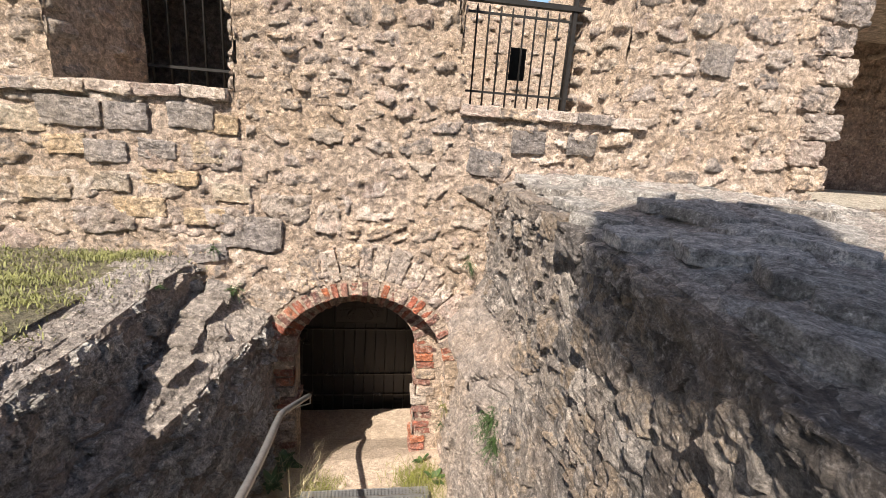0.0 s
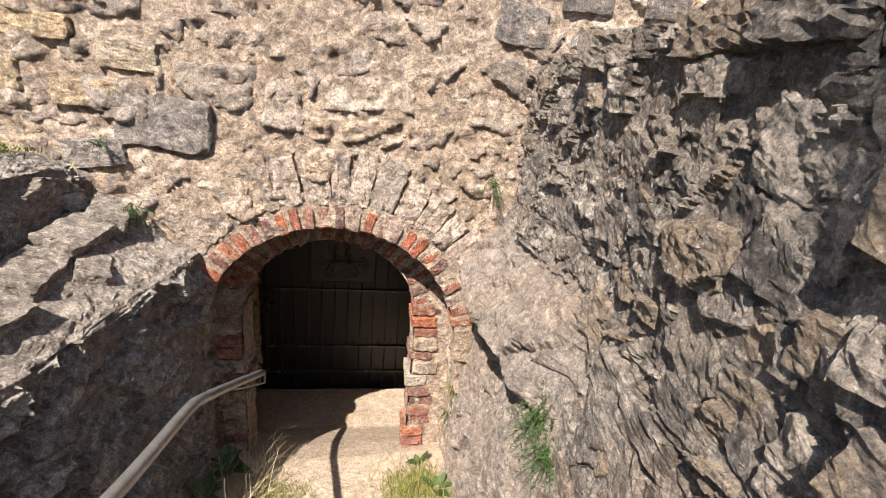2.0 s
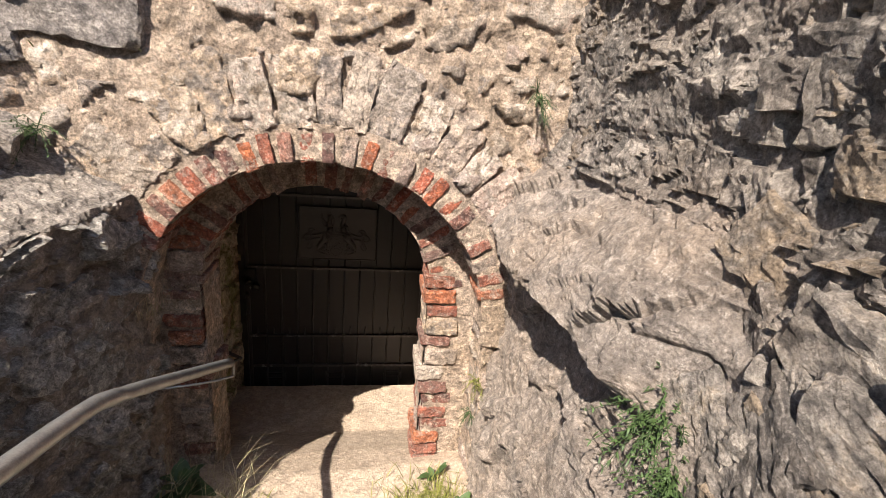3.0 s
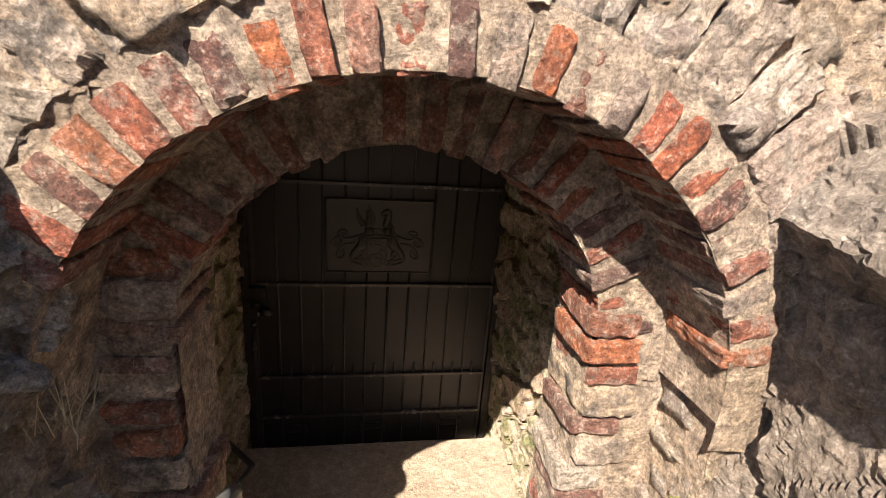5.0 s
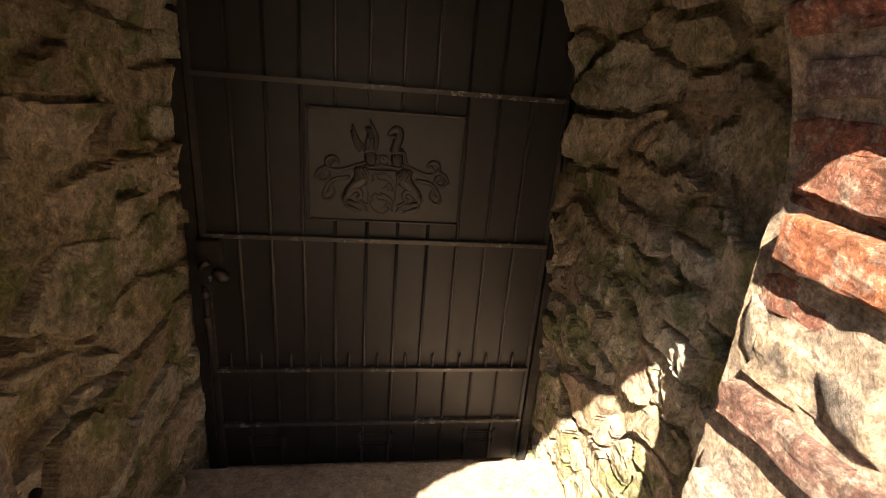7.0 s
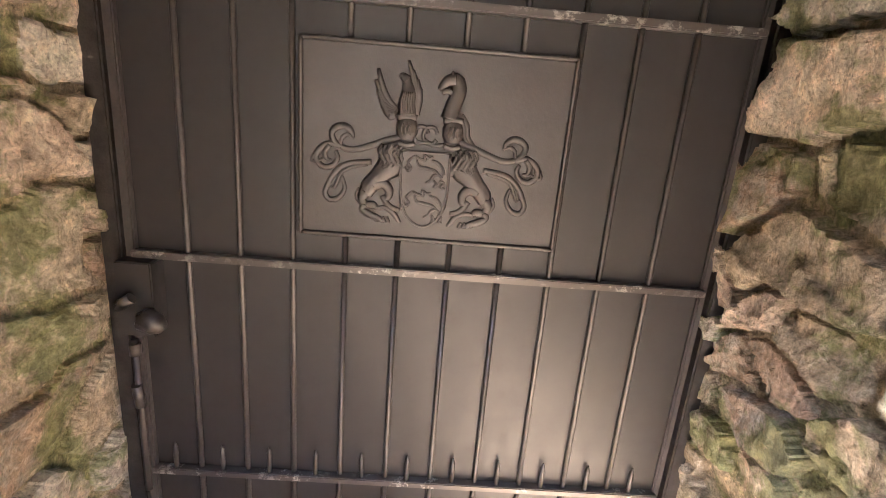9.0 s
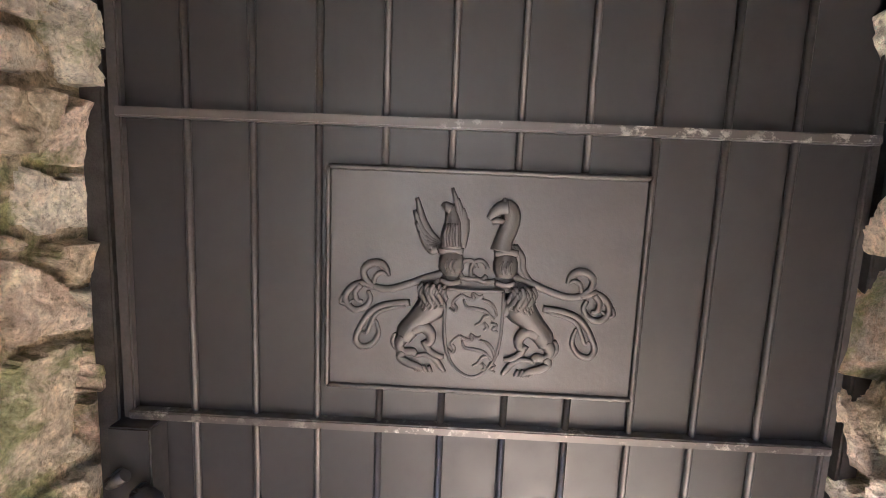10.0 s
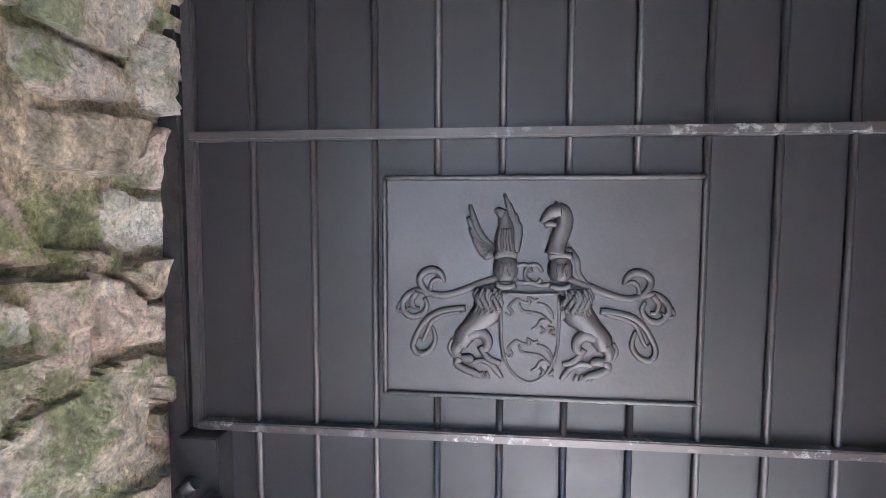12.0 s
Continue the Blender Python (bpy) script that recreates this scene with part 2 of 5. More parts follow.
M_MOSS = simple("yellow_green_moss", (0.16, 0.16, 0.035), 0.95, 0.0, 0.5, 25)
M_STRAW = simple("dry_straw", (0.42, 0.35, 0.21), 0.8, 0.0, 0.4, 20)
M_GRASS = simple("meadow_grass", (0.18, 0.18, 0.06), 0.75, 0.0, 0.5, 12)


# ---- mesh helpers ----
def mesh_from(name, verts, faces, mat, smooth_faces=True):
    me = bpy.data.meshes.new(name)
    me.from_pydata([tuple(v) for v in verts], [], [tuple(f) for f in faces])
    me.materials.append(mat)
    me.polygons.foreach_set("use_smooth", [smooth_faces] * len(me.polygons))
    me.update()
    return me


def child(name, me, parent, label=""):
    ob = new(name, me)
    ob.parent = parent
    if parent.type == "EMPTY":
        ob.matrix_parent_inverse = Matrix.Translation(-parent.location)
    return tagged(ob, label)


def part(name, bm, mat, parent, label=""):
    me = bpy.data.meshes.new(name)
    bm.to_mesh(me)
    bm.free()
    me.materials.append(mat)
    return child(name, me, parent, label)


def grid_faces(nu, nv, keep=None):
    i = np.arange((nu - 1) * (nv - 1))
    a = (i // (nv - 1)) * nv + i % (nv - 1)
    f = np.stack([a, a + nv, a + nv + 1, a + 1], 1)
    return f if keep is None else f[keep[f].all(1)]


def normals_of(P, nu, nv):
    G = P.reshape(nu, nv, 3)
    du, dv = np.gradient(G, axis=0), np.gradient(G, axis=1)
    n = np.cross(du, dv).reshape(-1, 3)
    return n / np.maximum(np.linalg.norm(n, axis=1, keepdims=True), 1e-9)


def compact(P, F):
    used, inv = np.unique(F, return_inverse=True)
    return P[used], inv.reshape(F.shape)


def shards(P, u, v, layers, seed):
    """Broken planes at several sizes with sharp steps and dark cracks between them."""
    out = 0
    for su_, sv_, slope, step, cut in layers:
        seed += 1
        g, q, a, b = cells(u + 0.3 * su_ * fbm(P, 1.2 / su_, 3, seed), v + 0.3 * sv_ * fbm(P + 4, 1.2 / su_, 3, seed), su_, sv_, seed)
        out = out + (a * (key_rnd(q, 3, seed) - 0.5) + b * (key_rnd(q, 4, seed) - 0.5)) * slope + step * (key_rnd(q, 5, seed) - 0.5)
        if cut:
            out = out - cut * (1 - smooth(0.0, 0.07, g)) * (key_rnd(q, 6, seed) > 0.35)
    return out


def masonry(parent, P, nu, nv, u, v, N, size, depth, mat_bed, mat_piece, mat_joined, keep=None, seed=0, share=0.72, near=None, limit=280, bed_name="mortar", rough=1.0, chips=1.0, edge=(0.01, 0.09), flat=False, sink=0.006, thr=0.05, joined_name="far_stones", tilt=1.0, bedlift=-0.007):
    """A bed of mortar with single stones set in it, each stone a piece of its own where the path passes near."""
    warp = fbm(P, 3.1, 3, seed + 40)
    gap, key, du, dv = cells(u + 0.05 * warp + 0.022 * fbm(P + 8, 13, 3, seed + 43), v + 0.035 * fbm(P + 5, 2.7, 3, seed + 41) + 0.018 * fbm(P + 2, 13, 3, seed + 44), size[0], size[1], seed)
    fine = fbm(P, 19, 4, seed + 1, True) * 0.009 * rough + fbm(P, 6, 3, seed + 2) * 0.010 * rough + fbm(P, 9, 2, seed + 4, True) * 0.006 * rough
    bed = P + N * (0.7 * fine + bedlift + 0.005 * fbm(P, 45, 2, seed + 9, True) * rough)[:, None]
    F = grid_faces(nu, nv, keep)
    child(bed_name, mesh_from(bed_name, *compact(bed, F), mat_bed, not flat), parent)
    k1, k2, k3, k4 = (key_rnd(key, n, seed) for n in (1, 2, 3, 4))
    dome = smooth(edge[0], edge[1], gap)
    crag = fbm(P + k1[:, None] * 9, 13, 4, seed + 3, True)
    g2, q2, a2, b2 = cells(u + 0.02 * fbm(P, 9, 2, seed + 60), v + 0.02 * fbm(P + 6, 9, 2, seed + 61), 0.085, 0.05, seed + 62)
    chip = (a2 * (key_rnd(q2, 3, seed) - 0.5) + b2 * (key_rnd(q2, 4, seed) - 0.5)) * 0.6 + 0.010 * (key_rnd(q2, 5, seed) - 0.5)
    h = -sink + dome * chip * chips + dome * depth * (0.3 + 0.9 * k2 * k2) + dome * tilt * (du * (k3 - 0.5) * 0.45 - dv * (k4 * 0.7 - 0.30)) + dome * crag * 0.013 * rough + fine * 0.6
    on = (gap > thr) & (k1 < share)
    if keep is not None:
        on &= keep
    fk = key[F]
    ok = on[F].all(1) & (fk == fk[:, :1]).all(1)
    F, fk = F[ok], fk[ok][:, 0]
    rim = np.bincount(F.ravel(), minlength=len(P)) < 4
    S = P + N * np.where(rim, np.minimum(h, -0.016), h)[:, None]
    order = np.argsort(fk, kind="stable")
    F, fk = F[order], fk[order]
    uk, starts = np.unique(fk, return_index=True)
    ends = np.append(starts[1:], len(fk))
    mids = np.array([P[F[a:b]].mean((0, 1)) for a, b in zip(starts, ends)]) if len(uk) else np.zeros((0, 3))
    score = np.linalg.norm((mids - np.array(near)), axis=1) if near is not None else np.zeros(len(uk))
    rank = np.argsort(score)
    chosen = set(rank[:limit].tolist()) if near is not None else set()
    rest = []
    for j in range(len(uk)):
        if ends[j] - starts[j] < 5:
            continue
        f = F[starts[j]:ends[j]]
        if j in chosen:
            child("stone", mesh_from("stone", *compact(S, f), mat_piece, not flat), parent)
        else:
            rest.append(f)
    if rest:
        ob = child(joined_name, mesh_from(joined_name, *compact(S, np.concatenate(rest)), mat_joined, not flat), parent)
        tagged(ob, kind="stuff")


def flat_grid(u0, u1, v0, v1, step):
    nu, nv = int(round((u1 - u0) / step)) + 1, int(round((v1 - v0) / step)) + 1
    U, V = np.meshgrid(np.linspace(u0, u1, nu), np.linspace(v0, v1, nv), indexing="ij")
    return U.ravel(), V.ravel(), nu, nv


def sweep_profiles(rows, n_s, n_y, y0, y1):
    """A surface swept along y through profiles {y: [(x, z), ...]}, all with the same number of points."""
    ys = np.array([r[0] for r in rows])
    prof = np.array([r[1] for r in rows], float)
    ref = prof.mean(0)
    t = np.concatenate([[0], np.cumsum(np.linalg.norm(np.diff(ref, axis=0), axis=1))])
    s = np.linspace(0, t[-1], n_s)
    yy = np.linspace(y0, y1, n_y)
    G = np.zeros((n_s, n_y, 3))
    at_s = np.array([[np.interp(s, t, p[:, c]) for c in (0, 1)] for p in prof])
    for c, axis in ((0, 0), (1, 2)):
        for i in range(n_s):
            G[i, :, axis] = np.interp(yy, ys, at_s[:, c, i])
    G[:, :, 1] = yy[None, :]
    return G.reshape(-1, 3), np.repeat(s, n_y), np.tile(yy, n_s)


def empty(name, at=(0, 0, 0), **tags):
    ob = new(name)
    ob.location = at
    ob.empty_display_size = 0.1
    return tagged(ob, **tags)

# ---- the facade with its arch ----
FY = 3.23
OUT_C, OUT_R, OUT_T = (-0.11, 1.335), 0.67, 0.105
IN_C, IN_R, IN_T = (-0.13, 1.375), 0.495, 0.11
IN_Y, NICHE_Y, DOOR_Y = 3.44, 3.64, 4.815

wall_front = empty("wall_front", label="sunlit rubble stone castle wall with pale lime mortar", category="wall", kind="structure")
u, v, nu, nv = flat_grid(-4.2, 3.36, 0.2, 6.6, 0.0155)
ragged = 0.03 * fbm(np.stack([u, v, u * 0], 1), 5, 3, 77)
P = np.stack([u, FY + 0.03 * fbm(np.stack([u, v * 0, v], 1), 0.9, 2, 11), v], 1)
arch_hole = np.where(v > OUT_C[1], np.hypot(u - OUT_C[0], v - OUT_C[1]) < OUT_R + OUT_T - 0.005, (u > -0.80) & (u < 0.585))
left_hole = (u + ragged > -1.97) & (u + ragged < -0.94) & (v > 3.345 + 0.025 * u * 0 + ragged * 0.4 + (u + 1.4) * 0.05) & (v < 5.0)
right_hole = (u + ragged * 2 > 0.55 - 0.14 * (v - 3.4)) & (u + ragged < 1.66) & (v > 3.395 + ragged * 0.3) & (v < 4.75)
keep = ~(arch_hole | left_hole | right_hole)
keep &= u < 3.33 + 0.06 * np.floor(2.9 * v + 0.5) % 0.11 + ragged
N = np.tile((0.0, -1.0, 0.0), (len(u), 1))
Q = np.stack([u, v * 0, v], 1)
P[:, 1] -= 0.45 * shards(P, u, v, ((0.13, 0.08, 0.35, 0.014, 0.010), (0.05, 0.035, 0.35, 0.006, 0.0)), 210) + 0.014 * fbm(Q, 5.5, 4, 212) + 0.009 * fbm(Q, 15, 3, 213, True)
# rough voussoirs fan out above the brick ring; elsewhere stones lie in courses
r = np.hypot(u - OUT_C[0], v - OUT_C[1])
ang = np.arctan2(u - OUT_C[0], v - OUT_C[1])
fan = (r < 1.08) & (v > OUT_C[1] + 0.15)
big = u < -0.9
small = fbm(Q, 1.7, 2, 214) > 0.30
huge = fbm(Q, 1.5, 2, 215) > 0.18
uu = np.where(fan, r * 1.05, np.where(big, u * 0.72 + 30, np.where(small, u * 1.7 + 60, np.where(huge, u * 0.72 + 90, u))))
vv = np.where(fan, 40 + ang * 0.80, np.where(big, v * 0.80 + 20, np.where(small, v * 1.5 + 70, np.where(huge, v * 0.75 + 90, v))))
masonry(wall_front, P, nu, nv, uu, vv, N, (0.27, 0.16), 0.021, M_MORTAR, M_RUBBLE, M_RUBBLE_FAR, keep, 3, 0.86, (-0.1, FY, 2.2), 290, rough=1.5, chips=0.9, thr=0.012, sink=0.008, edge=(0.0, 0.20), tilt=0.38, bedlift=0.0)


def reveal(parent, a, b, z0, z1, seed, rough=1.3, mats=(M_MORTAR, M_RUBBLE, M_RUBBLE_FAR), size=(0.2, 0.12), step=0.022, depth=0.035):
    """A masonry face from plan point a to plan point b, seen from its left side going from a to b."""
    a, b = np.array(a, float), np.array(b, float)
    length = np.linalg.norm(b - a)
    s, z, n1, n2 = flat_grid(0, length, z0, z1, step)
    q = a + (b - a) * (s / length)[:, None]
    P = np.stack([q[:, 0], q[:, 1], z], 1)
    n = np.array([-(b - a)[1], (b - a)[0], 0]) / length
    masonry(parent, P, n1, n2, s, z, np.tile(n, (len(s), 1)), size, depth, *mats, None, seed, 0.85, rough=rough, tilt=0.4 * rough, chips=0.7 * rough, edge=(0.0, 0.05))


def slab(parent, name, x0, x1, y0, y1, z0, z1, mat, bevel=0.0, label=""):
    bm = bmesh.new()
    bmesh.ops.create_cube(bm, size=1.0, matrix=Matrix.Translation(((x0 + x1) / 2, (y0 + y1) / 2, (z0 + z1) / 2)) @ Matrix.Diagonal((x1 - x0, y1 - y0, z1 - z0, 1)))
    if bevel:
        bmesh.ops.bevel(bm, geom=bm.edges[:], offset=bevel, segments=2, affect="EDGES")
    return part(name, bm, mat, parent, label)


# window reveals and sills, through the wall's thickness
reveal(wall_front, (-1.74, 3.92), (-1.97, FY), 3.2, 5.1, 21)
reveal(wall_front, (-0.94, FY), (-1.10, 3.92), 3.2, 5.1, 22)
reveal(wall_front, (0.46, 3.75), (0.50, FY), 3.2, 4.9, 23)
reveal(wall_front, (1.66, FY), (1.43, 3.75), 3.2, 4.9, 24)
reveal(wall_front, (3.52, 5.3), (3.36, FY), 2.6, 6.6, 25)
slab(wall_front, "sill_bed", -2.05, -0.9, FY + 0.01, 3.95, 3.15, 3.335, M_MORTAR)
slab(wall_front, "sill_bed", 0.40, 1.72, FY + 0.01, 3.8, 3.2, 3.385, M_MORTAR)
slab(wall_front, "lintel_bed", -2.3, -0.7, FY + 0.06, 3.95, 5.0, 5.4, M_MORTAR)
slab(wall_front, "lintel_bed", 0.3, 1.9, FY + 0.06, 3.8, 4.75, 5.2, M_MORTAR)
slab(wall_front, "wall_core", -4.2, -2.05, FY + 0.06, 3.95, 0.2, 6.6, M_MORTAR)
slab(wall_front, "wall_core", -0.92, 0.42, FY + 0.06, 3.3, 2.2, 6.6, M_MORTAR)
slab(wall_front, "wall_core", 1.72, 3.3, FY + 0.06, 3.95, 2.2, 6.6, M_MORTAR)


def rough_block(name, size, seed, mat, cuts=4, amp=0.12):
    """A squared stone or brick with chipped arrises and an uneven face."""
    bm = bmesh.new()
    bmesh.ops.create_cube(bm, size=1.0)
    bmesh.ops.subdivide_edges(bm, edges=bm.edges[:], cuts=cuts, use_grid_fill=True)
    big = max(size)
    for w in bm.verts:
        c = w.co.copy()
        edge = sum(1 for k in c if abs(k) > 0.49)
        q = Vector((c.x * size[0], c.y * size[1], c.z * size[2])) / big + Vector((seed * 3.1, seed * 1.7, 0))
        if edge >= 2:
            w.co *= 1 - 0.05 * (edge - 1) * (0.2 + 1.6 * abs(noise.noise(q * 5)))
        push = noise.noise_vector(q * 2.2) * 0.35 + noise.noise_vector(q * 6.5) * 0.35 + noise.noise_vector(q * 17) * 0.3
        w.co = Vector((w.co.x * size[0], w.co.y * size[1], w.co.z * size[2])) + push * amp * min(size) * 0.9
    me = bpy.data.meshes.new(name)
    bm.to_mesh(me)
    bm.free()
    me.materials.append(mat)
    me.polygons.foreach_set("use_smooth", [cuts < 5] * len(me.polygons))
    return me


def set_piece(name, me, parent, m, label=""):
    ob = child(name, me, parent, label)
    ob.matrix_basis = m
    return ob


rs = random.Random(7)
# flat sill stones of the windows and quoins at the wall's end
sill_blocks = [rough_block("stone", (0.30, 0.30, 0.075), 60 + i, M_RUBBLE, 7, 0.35) for i in range(4)]
for i, x in enumerate(np.arange(-2.2, -0.85, 0.27)):
    set_piece("stone", sill_blocks[i % 4], wall_front, pose(x, FY + 0.10, 3.315 + 0.035 * (x + 2.2) / 1.3, rs.uniform(-3, 3), rs.uniform(-2, 2), rs.uniform(-4, 4)))
for i, x in enumerate(np.arange(0.66, 1.75, 0.27)):
    set_piece("stone", sill_blocks[(i + 1) % 4], wall_front, pose(x, FY + 0.10, 3.365, rs.uniform(-3, 3), rs.uniform(-2, 2), rs.uniform(-4, 4)))
quoins = [rough_block("stone", (0.30, 0.36, 0.19), 70 + i, M_RUBBLE, 8, 0.25) for i in range(3)]
for i in range(17):
    set_piece("stone", quoins[i % 3], wall_front, pose(3.27 + (0.05 if i % 2 else -0.04), FY + 0.13, 2.85 + 0.2 * i, rs.uniform(-3, 3), rs.uniform(-3, 3), rs.uniform(-5, 5)))

dark_blocks = [rough_block("stone", (0.27, 0.14, 0.16), 90 + i, M_DARKSTONE, 10, 0.16) for i in range(4)]
for x, z, w, h, a in ((-0.86, 2.45, 0.40, 0.23, 4), (-1.15, 2.30, 0.26, 0.13, -8), (-1.9, 3.18, 0.36, 0.17, 0), (-1.58, 3.17, 0.25, 0.17, 0), (-1.72, 2.95, 0.24, 0.14, 0), (-1.42, 2.98, 0.22, 0.12, 3), (-1.2, 3.2, 0.28, 0.15, 2), (1.02, 3.18, 0.24, 0.16, 0), (1.42, 3.19, 0.22, 0.15, 0), (0.72, 3.02, 0.24, 0.18, 5), (2.35, 3.85, 0.24, 0.22, 5)):
    set_piece("stone", rs.choice(dark_blocks), wall_front, pose(x, FY + 0.042, z, rs.uniform(-3, 3), a, rs.uniform(-3, 3)) @ Matrix.Diagonal((w / 0.27, 1.0, h / 0.16, 1)))

# rough voussoirs over the brick ring, and ochre stones in the wall
fan_blocks = [rough_block("stone", (0.12, 0.14, 0.24), 110 + i, M_RUBBLE, 10, 0.22) for i in range(6)]
a = -58.0
while a < 74:
    w, h = rs.uniform(0.085, 0.15), rs.uniform(0.17, 0.30)
    a += math.degrees(w / 0.95) / 2
    q, rr = radians(a), OUT_R + OUT_T + 0.02 + h / 2
    set_piece("stone", rs.choice(fan_blocks), wall_front, pose(OUT_C[0] + rr * math.sin(q), FY + 0.054 + rs.uniform(-0.008, 0.008), OUT_C[1] + rr * math.cos(q), rs.uniform(-3, 3), a + rs.uniform(-6, 6), rs.uniform(-4, 4)) @ Matrix.Diagonal((w / 0.12, 1.0, h / 0.24, 1)))
    a += math.degrees((w / 2 + 0.018) / 0.95)
ochre_blocks = [rough_block("stone", (0.27, 0.14, 0.13), 120 + i, M_OCHRE, 10, 0.16) for i in range(4)]
for x, z, w, h in ((-1.35, 2.80, 0.34, 0.10), (-1.75, 2.76, 0.30, 0.12), (-1.1, 2.98, 0.22, 0.14), (-1.02, 3.16, 0.2, 0.12), (-1.95, 2.98, 0.24, 0.12), (-0.98, 2.72, 0.24, 0.12), (-1.55, 2.60, 0.32, 0.13), (-2.2, 3.12, 0.3, 0.15), (-1.15, 2.55, 0.28, 0.11), (-2.1, 2.7, 0.3, 0.14)):
    set_piece("stone", rs.choice(ochre_blocks), wall_front, pose(x, FY + 0.046, z, rs.uniform(-3, 3), rs.uniform(-4, 4), rs.uniform(-3, 3)) @ Matrix.Diagonal((w / 0.27, 1.0, h / 0.13, 1)))

# ---- brick arches ----
brick_arch = empty("brick_arch", label="worn double ring brick arch with stone and brick jambs", category="arch", kind="structure")
BRICKS = [rough_block("brick", (0.054, 0.24, 0.115), i, M_BRICK, 7, 0.22) for i in range(9)]
COURSE = [rough_block("brick", (0.23, 0.22, 0.058), 20 + i, M_BRICK, 9, 0.26) for i in range(7)]
JSTONE = [rough_block("stone", (0.23, 0.22, 0.075), 40 + i, M_RUBBLE, 7, 0.18) for i in range(5)]


def ring(centre, radius, y, count, a0, a1, tall, skip=0.0):
    for i in range(count):
        a = a0 + (a1 - a0) * (i + 0.5) / count + rs.uniform(-0.006, 0.006)
        rr = radius + tall / 2 + rs.uniform(-0.004, 0.006)
        x, z = centre[0] + rr * math.sin(a), centre[1] + rr * math.cos(a)
        m = pose(x, y + 0.12 + rs.uniform(-0.010, 0.008), z, rs.uniform(-2, 2), math.degrees(a) + rs.uniform(-2.5, 2.5), rs.uniform(-2, 2))
        s = Matrix.Diagonal((rs.uniform(0.76, 1.0) - skip, rs.uniform(0.94, 1.0), tall / 0.115 * rs.uniform(0.94, 1.08), 1))
        set_piece("brick", rs.choice(BRICKS), brick_arch, m @ s)


def arch_bed(name, centre, radius, y0, y1, a0, a1, seed):
    a, y, n1, n2 = flat_grid(a0, a1, y0, y1, 0.02)
    rr = radius + 0.006 * fbm(np.stack([a * radius, y, a * 0], 1), 14, 3, seed)
    P = np.stack([centre[0] + rr * np.sin(a), y, centre[1] + rr * np.cos(a)], 1)
    child(name, mesh_from(name, P, grid_faces(n1, n2), M_MORTAR), brick_arch)


ring(OUT_C, OUT_R, FY - 0.022, 25, radians(-64), radians(80), OUT_T)
arch_bed("soffit_mortar", OUT_C, OUT_R + 0.006, FY - 0.013, IN_Y + 0.02, radians(-91), radians(91), 31)
ring(IN_C, IN_R, IN_Y - 0.020, 24, radians(-94), radians(94), IN_T + 0.04, 0.10)
arch_bed("soffit_mortar", IN_C, IN_R + 0.008, IN_Y - 0.011, NICHE_Y + 0.03, radians(-91), radians(91), 32)
# mortar faces of both rings and of the recess between
def ring_face(name, centre, ra, rb, y, a0, a1, seed):
    a, rad, n1, n2 = flat_grid(a0, a1, ra, rb, 0.014)
    P = np.stack([centre[0] + rad * np.sin(a), y - 0.007 * fbm(np.stack([a * 0.7, rad, a], 1), 16, 3, seed), centre[1] + rad * np.cos(a)], 1)
    child(name, mesh_from(name, P, grid_faces(n1, n2), M_MORTAR), brick_arch)


ring_face("ring_mortar", OUT_C, OUT_R + 0.005, OUT_R + 0.135, FY - 0.012, radians(-97), radians(97), 33)
ring_face("ring_mortar", IN_C, IN_R + 0.005, IN_R + 0.2, IN_Y - 0.009, radians(-97), radians(97), 39)
u, v, nu, nv = flat_grid(-1.0, 0.8, 0.0, 2.2, 0.0165)
inside = np.where(v > IN_C[1], np.hypot(u - IN_C[0], v - IN_C[1]) < IN_R + 0.05, (u > -0.625) & (u < 0.362))
P = np.stack([u, IN_Y - 0.006 + 0.010 * fbm(np.stack([u, v, u], 1), 7, 3, 34) + 0.005 * fbm(np.stack([u, v, u], 1), 24, 3, 35, True), v], 1)
child("recess_mortar", mesh_from("recess_mortar", *compact(P, grid_faces(nu, nv, ~inside)), M_MORTAR), brick_arch)


def jamb(x0, x1, y, z0, z1, side, stone_share, deep=0.22):
    """Courses of brick and stone up a jamb, x0 to x1 wide, from the front y inwards."""
    z = z0
    while z < z1:
        stone = rs.random() < stone_share
        h = rs.uniform(0.07, 0.095) if stone else rs.uniform(0.052, 0.064)
        me = rs.choice(JSTONE if stone else COURSE)
        w = (x1 - x0) * rs.uniform(0.86, 1.03)
        xc = (x1 - w / 2 if side > 0 else x0 + w / 2) + rs.uniform(-0.026, 0.020)
        s = Matrix.Diagonal((w / 0.23, deep / 0.22, h / (0.075 if stone else 0.058), 1))
        set_piece("stone" if stone else "brick", me, brick_arch, pose(xc, y + deep / 2 + rs.uniform(-0.014, 0.01), z + h / 2, rs.uniform(-2, 2), rs.uniform(-3, 3), rs.uniform(-4, 4)) @ s)
        z += h + rs.uniform(0.012, 0.022)


rs = random.Random(19)
jamb(0.350, 0.50, IN_Y - 0.018, 0.42, 1.50, -1, 0.3)
jamb(-0.76, -0.612, IN_Y - 0.018, 0.35, 1.62, 1, 0.55)
reveal(brick_arch, (0.585, FY), (0.585, IN_Y + 0.02), 0.3, 1.4, 35, 0.5, step=0.02, depth=0.008)
reveal(brick_arch, (-0.80, IN_Y + 0.02), (-0.80, FY), 0.3, 1.4, 36, 0.5, step=0.02, depth=0.008)
reveal(brick_arch, (0.349, IN_Y - 0.01), (0.356, NICHE_Y + 0.03), 0.1, 1.45, 37, 0.45, step=0.02, depth=0.004)
